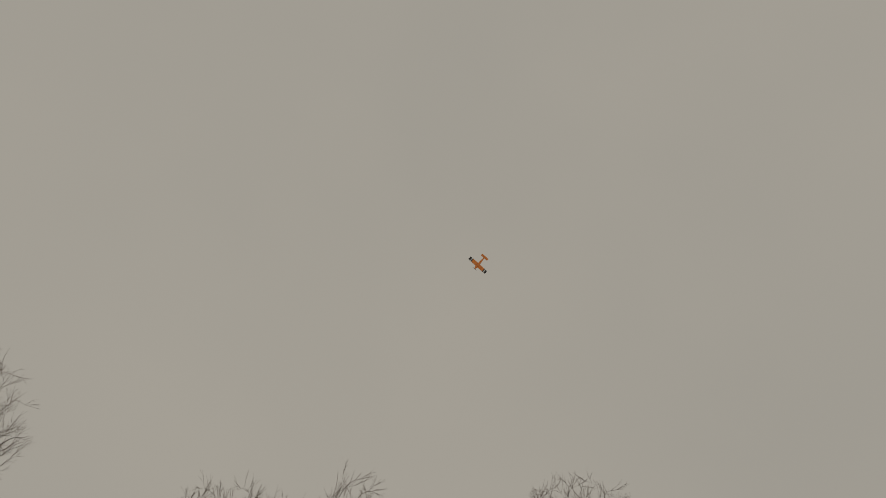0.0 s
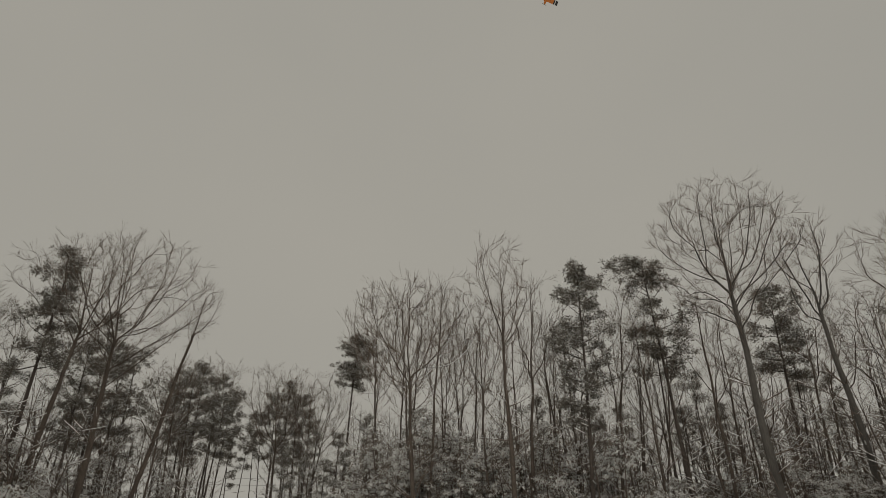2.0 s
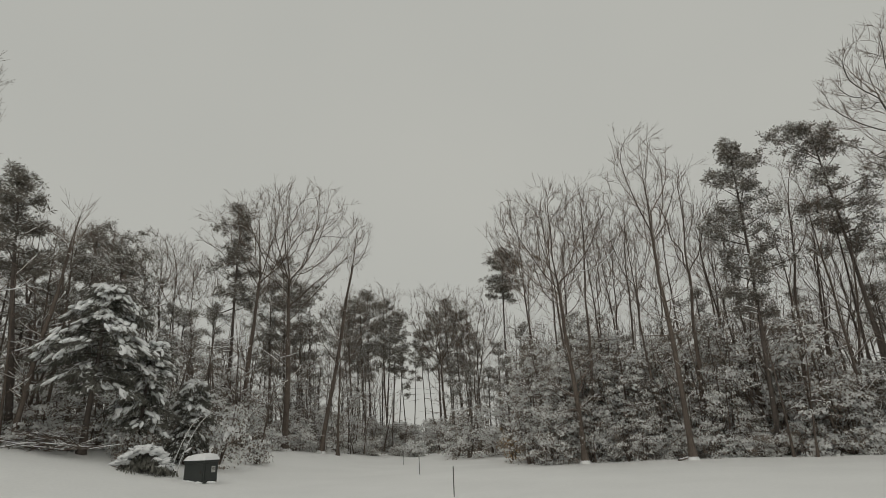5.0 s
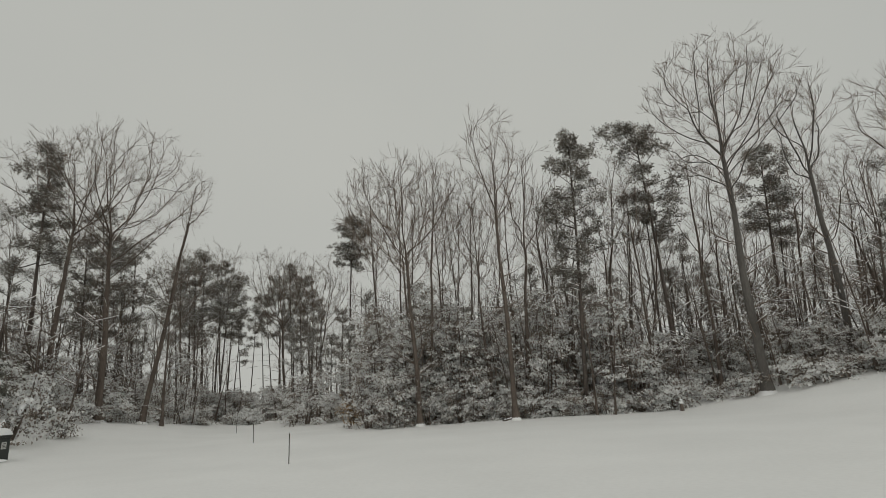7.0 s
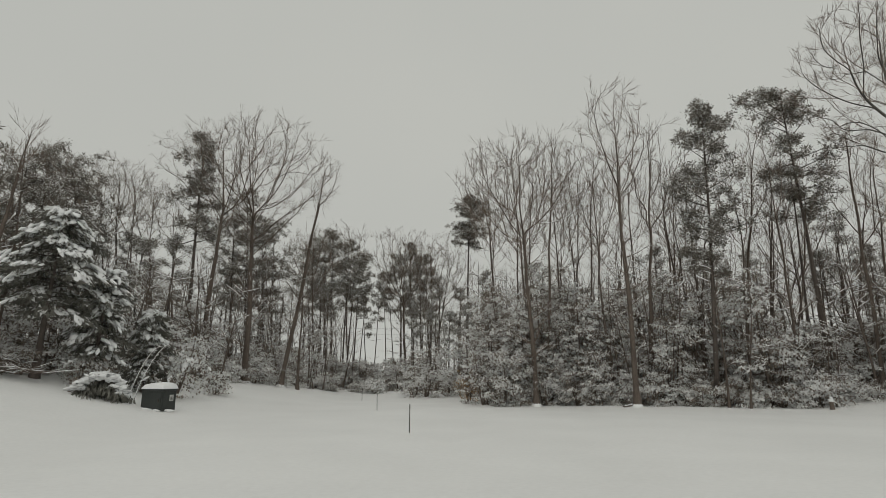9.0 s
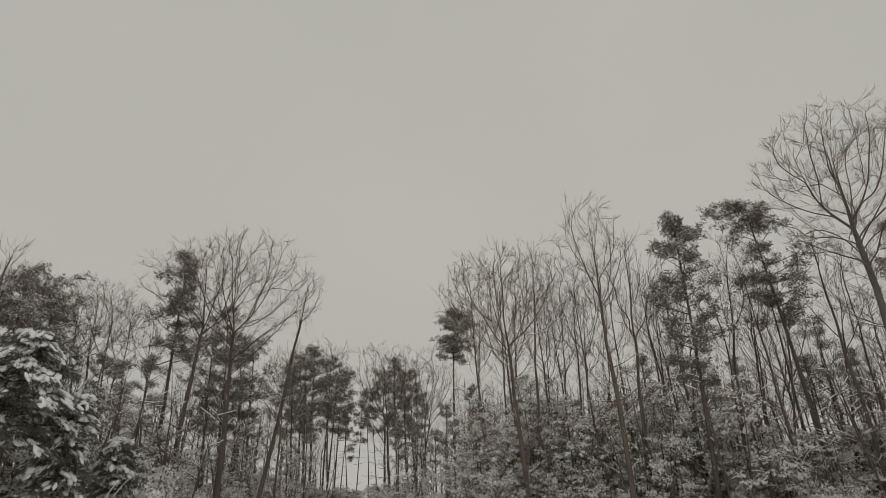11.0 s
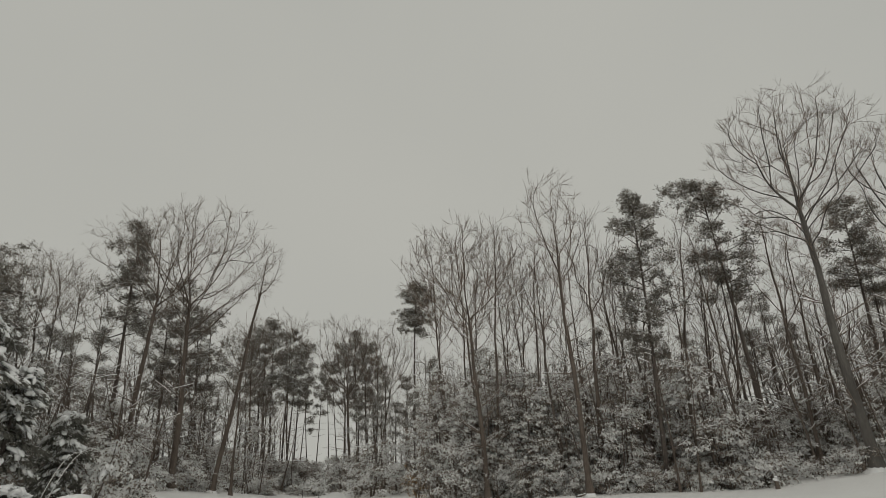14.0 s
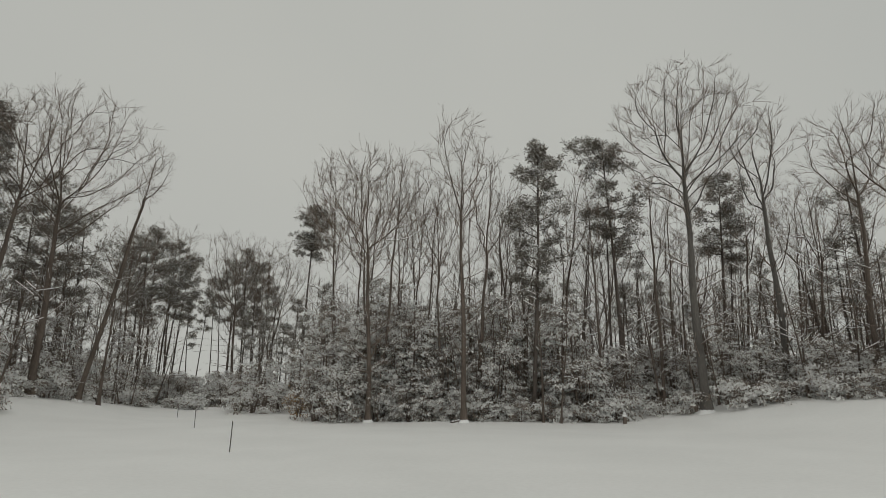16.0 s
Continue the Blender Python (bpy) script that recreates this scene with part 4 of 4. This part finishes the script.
def brush_pile(x, y, seed, w, label="heap of cut branches half covered with snow"):
    rng = np.random.default_rng(seed)
    base = thing("brush_pile", label, "brush pile", "brush piles")
    lines, tops = [], []
    for i in range(190):
        a = rng.normal() * 0.9
        L = rng.uniform(0.4, 1.5)
        c = np.array([rng.normal() * w * 0.3, rng.normal() * 0.5, 0])
        z = max(0.06, 0.75 * math.exp(-(c[0] / (w * 0.42)) ** 2) * rng.uniform(0.1, 1.0))
        d = np.array([math.cos(a), math.sin(a), rng.normal() * 0.34])
        p0, p1, p2 = c - d * L / 2 + [0, 0, z], c + [0, 0, z + 0.05], c + d * L / 2 + [0, 0, z]
        for p in (p0, p1, p2):
            p[2] = max(p[2], 0.03)
        lines.append(([p0, p1, p2], [0.016, 0.011, 0.005], 4))
        if rng.random() < 0.35:
            tops.append(([p + np.array([0, 0, 0.018]) for p in (p0, p1, p2)], [0.016, 0.021, 0.012], 4))
    child("brushwood", mesh_from("brushwood", *tubes(lines), BARK, True), base, "", "stuff")
    child("snow", mesh_from("snow", *tubes(tops), SNOW, True), base, "snow on the upper branches", "stuff")
    base.location = (x, y, float(ground(x, y)) - 0.02)


brush_pile(-18.2, 22.6, 421, 3.4)
brush_pile(-21.5, 21.4, 422, 3.0)
for i, (x0, x1, z1) in enumerate(((-13.9, -13.2, 2.3), (-13.65, -12.7, 2.5))):
    arch = thing("bent_sapling", "sapling bowed over and coated with snow", "sapling", "bowed saplings")
    pts = [np.array([(x1 - x0) * t ** 1.3, 0.9 * t, z1 * math.sin(t * 1.45)]) for t in np.linspace(0, 1.15, 8)]
    child("stem", mesh_from("stem", *tubes([(pts, [0.018 - 0.0015 * k for k in range(8)], 6)]), BARK, True), arch)
    child("snow", mesh_from("snow", *tubes([([p + np.array([0.0, -0.01, 0.022]) for p in pts], [0.019 - 0.0015 * k for k in range(8)], 6)]), SNOW, True), arch, "snow coating the stem")
    arch.location = (x0, 24.8, float(ground(x0, 24.8)) - 0.03)


# ---- utility box ----
def block(sx, sy, sz, z0=0.0, bevel=0.02, at=(0, 0)):
    bm = bmesh.new()
    bmesh.ops.create_cube(bm, size=1)
    bmesh.ops.scale(bm, vec=(sx, sy, sz), verts=bm.verts)
    bmesh.ops.translate(bm, vec=(at[0], at[1], z0 + sz / 2), verts=bm.verts)
    if bevel:
        bmesh.ops.bevel(bm, geom=bm.edges[:], offset=bevel, segments=2, affect="EDGES", profile=0.6)
    return bm


def snow_cap(sx, sy, thick, seed, rim=0.03):
    """A rounded, uneven slab of snow."""
    rng = np.random.default_rng(seed)
    n = 14
    g = np.linspace(-1, 1, n)
    xx, yy = np.meshgrid(g, g)
    e = np.clip(1 - np.maximum(np.abs(xx), np.abs(yy)) ** 6, 0, 1) ** 0.5
    top = thick * (0.12 + 0.88 * e) * (1 + 0.10 * np.sin(xx * 2.3 + 0.5) + 0.06 * np.cos(yy * 3.1) + 0.05 * rng.normal(size=xx.shape))
    k = 1 + rim
    v = np.stack([xx * sx / 2 * k, yy * sy / 2 * k, top], -1).reshape(-1, 3)
    b = v.copy()
    b[:, 2] = 0
    i, j = np.meshgrid(np.arange(n - 1), np.arange(n - 1), indexing="ij")
    q = i * n + j
    f = np.stack([q, q + 1, q + n + 1, q + n], -1).reshape(-1, 4)
    ring = np.concatenate([np.arange(n), np.arange(1, n) * n + n - 1, (n - 1) * n + np.arange(n - 2, -1, -1), np.arange(n - 2, 0, -1) * n])
    nxt = np.roll(ring, -1)
    sides = np.stack([ring + n * n, nxt + n * n, nxt, ring], -1)
    return np.concatenate([v, b]), np.concatenate([f, sides])


box = thing("utility_box", "dark green metal utility box capped with snow", "utility box")
part("body", block(1.15, 0.95, 0.92, 0.0, 0.015), BOX_PAINT, box)
part("lid", block(1.21, 1.01, 0.10, 0.922, 0.025), BOX_PAINT, box)
part("door", block(1.03, 0.03, 0.74, 0.10, 0.008, (0, -0.487)), BOX_PAINT, box)
part("side_panel", block(0.03, 0.83, 0.74, 0.10, 0.008, (0.587, 0)), BOX_PAINT, box)
part("latch", block(0.05, 0.05, 0.12, 0.42, 0.008, (0.40, -0.51)), STAKE, box, "small dark latch")
plate = part("label_plate", block(0.012, 0.26, 0.28, 0.46, 0.003, (0.609, 0.12)), STICKER, box, "faded white warning label")
for k in range(4):
    part("print_bar", block(0.006, 0.19 - 0.03 * (k % 2), 0.022, 0.50 + 0.055 * k, 0, (0.617, 0.12)), BOX_PAINT, plate)
cap = child("snow", mesh_from("snow", *snow_cap(1.22, 1.02, 0.27, 431), SNOW, True), box, "thick rounded cap of snow")
cap.location = (0, 0, 1.018)
for k, (bx, by, sx, sz) in enumerate(((-0.32, -0.62, 0.9, 0.20), (0.35, -0.60, 0.5, 0.10), (0.70, -0.1, 0.55, 0.08), (-0.75, 0.1, 0.7, 0.22))):
    v, f = lumps([(bx, by, sz * 0.25)], [(1, 0.25, 0)], [sx], [sz * 1.3], np.random.default_rng(440 + k))
    child("drift", mesh_from("drift", v, f, SNOW, True), box, "snow drifted against the box")
box.location, box.rotation_euler, box.scale = (-12.05, 23.8, float(ground(-12.05, 23.8)) - 0.05), (0, 0, radians(-13)), (0.86, 0.86, 0.86)


# ---- marker stakes ----
def marker_stake(x, y, h, tilt):
    ob = thing("marker_stake", "thin dark driveway marker stake standing in snow", "stake", "marker stakes")
    pts = [np.array([tilt * z, 0.0, z]) for z in (-0.1, h * 0.5, h)]
    child("rod", mesh_from("rod", *tubes([(pts, [0.017, 0.016, 0.014], 6)]), STAKE, True), ob)
    child("tip", mesh_from("tip", *tubes([([pts[-1] - np.array([0, 0, 0.12]), pts[-1] + np.array([0, 0, 0.012])], [0.019, 0.016], 6)]), STAKE, True), ob, "slightly thicker cap")
    dent = [np.array([0, 0, z]) for z in (-0.04, 0.015, 0.03)]
    child("snow_collar", mesh_from("snow_collar", *tubes([(dent, [0.12, 0.06, 0.02], 8)]), SNOW, True), ob, "snow round the foot")
    ob.location = (x, y, float(ground(x, y)))


marker_stake(-1.2, 18.0, 0.88, 0.01)
marker_stake(-3.55, 28.8, 0.86, -0.01)
marker_stake(-6.2, 41.3, 0.88, 0.02)
marker_stake(-9.6, 56.0, 0.8, 0.0)


# ---- logs at the wood's edge ----
def fallen_log(x, y, length, rz, tilt, seed):
    rng = np.random.default_rng(seed)
    ob = thing("fallen_log", "short broken log lying in snow beside a trunk", "log", "fallen logs")
    pts = [np.array([length * (t - 0.5), 0.04 * math.sin(t * 5 + seed), 0.045 + tilt * length * t]) for t in np.linspace(0, 1, 6)]
    child("bole", mesh_from("bole", *tubes([(pts, [0.055 - 0.005 * k for k in range(6)], 8)]), BARK, True), ob)
    v, f = lumps([p + np.array([0, 0, 0.05]) for p in pts[1:5]], [(1, 0, tilt)] * 4, [length * 0.3] * 4, rng.uniform(0.05, 0.075, 4), rng)
    child("snow", mesh_from("snow", v, f, SNOW, True), ob, "snow lying along the log")
    ob.location, ob.rotation_euler = (x, y, float(ground(x, y)) - 0.02), (0, 0, rz)


fallen_log(10.0, 31.8, 0.8, 0.5, 0.12, 461)


# ---- stump with a snow cap, power line ----
stump = thing("stump", "small weathered stump topped with a ball of snow", "stump")
child("post", mesh_from("post", *tubes([([np.array([0, 0, z]) for z in (-0.05, 0.12, 0.45)], [0.20, 0.15, 0.14], 9)]), BARK, True), stump)
v, f = lumps([(0, 0, 0.52), (0.02, 0, 0.66)], [(1, 0, 0), (1, 0, 0.1)], [0.42, 0.26], [0.2, 0.15], np.random.default_rng(451))
child("snow", mesh_from("snow", v, f, SNOW, True), stump, "ball of snow on the stump")
stump.location, stump.scale = (19.2, 28.9, float(ground(19.2, 28.9))), (0.7, 0.7, 0.85)
line = thing("power_line", "two thin black overhead cables far behind the wood", "power line")
for px in (-60.0, 60.0):
    foot = float(ground(px, 110))
    child("pole", mesh_from("pole", *tubes([([np.array([px, 110.0, foot - 0.3]), np.array([px, 110.0, 7.0]), np.array([px, 110.0, 12.4])], [0.16, 0.14, 0.11], 8)]), BARK, True), line)
for dz in (0.0, 1.1):
    pts = [np.array([-60 + 10.0 * k, 110.0, 10.0 + dz + 0.9 * ((k - 6) / 6) ** 2]) for k in range(13)]
    child("cable", mesh_from("cable", *tubes([(pts, [0.016] * 13, 5)]), CABLE, True), line)


# ---- model aeroplane in the air ----
plane = thing("model_aeroplane", "orange model aeroplane with black and white wing tips, flying", "model aeroplane")


def wing_slab(x0, x1, chord, sweep_y, thick):
    bm = bmesh.new()
    prof = ((-0.5, 0.0), (-0.3, 0.5), (0.1, 0.42), (0.5, 0.02), (0.1, -0.2), (-0.3, -0.25))
    rings = []
    for x, k in ((x0, 1.0), (x1, 0.94)):
        rings.append([bm.verts.new((x, sweep_y - py * chord * k, pz * thick * k)) for py, pz in prof])
    for a in range(6):
        bm.faces.new((rings[0][a], rings[0][(a + 1) % 6], rings[1][(a + 1) % 6], rings[1][a]))
    bm.faces.new(rings[0][::-1])
    bm.faces.new(rings[1])
    bmesh.ops.recalc_face_normals(bm, faces=bm.faces)
    return bm


fus = [np.array([0, y, z]) for y, z in ((0.36, 0.0), (0.30, 0.0), (0.12, 0.01), (-0.15, 0.01), (-0.62, 0.03))]
child("fuselage", mesh_from("fuselage", *tubes([(fus, [0.03, 0.06, 0.075, 0.065, 0.022], 8)]), ORANGE, True), plane)
for sgn in (-1, 1):
    part("wing", wing_slab(0.0, 0.40 * sgn, 0.24, 0.08, 0.05), ORANGE, plane)
    part("wing_band", wing_slab(0.40 * sgn, 0.46 * sgn, 0.24, 0.08, 0.05), BLACK, plane, "black band")
    part("wing_band", wing_slab(0.46 * sgn, 0.50 * sgn, 0.235, 0.08, 0.048), WHITE, plane, "white band")
    part("wing_tip", wing_slab(0.50 * sgn, 0.62 * sgn, 0.23, 0.08, 0.046), BLACK, plane, "black wing tip")
    part("tailplane", wing_slab(0.0, 0.23 * sgn, 0.15, -0.57, 0.02), ORANGE, plane)
fin = part("fin", wing_slab(0.0, 0.2, 0.16, -0.58, 0.02), ORANGE, plane)
fin.rotation_euler = (0, radians(-90), 0)
part("propeller", block(0.26, 0.012, 0.022, -0.011, 0.004, (0, 0.375)), BLACK, plane, "black propeller at rest")
plane.matrix_world = pose(8.98, 17.36, 25.66, -57.5, 18.2, 2.5)
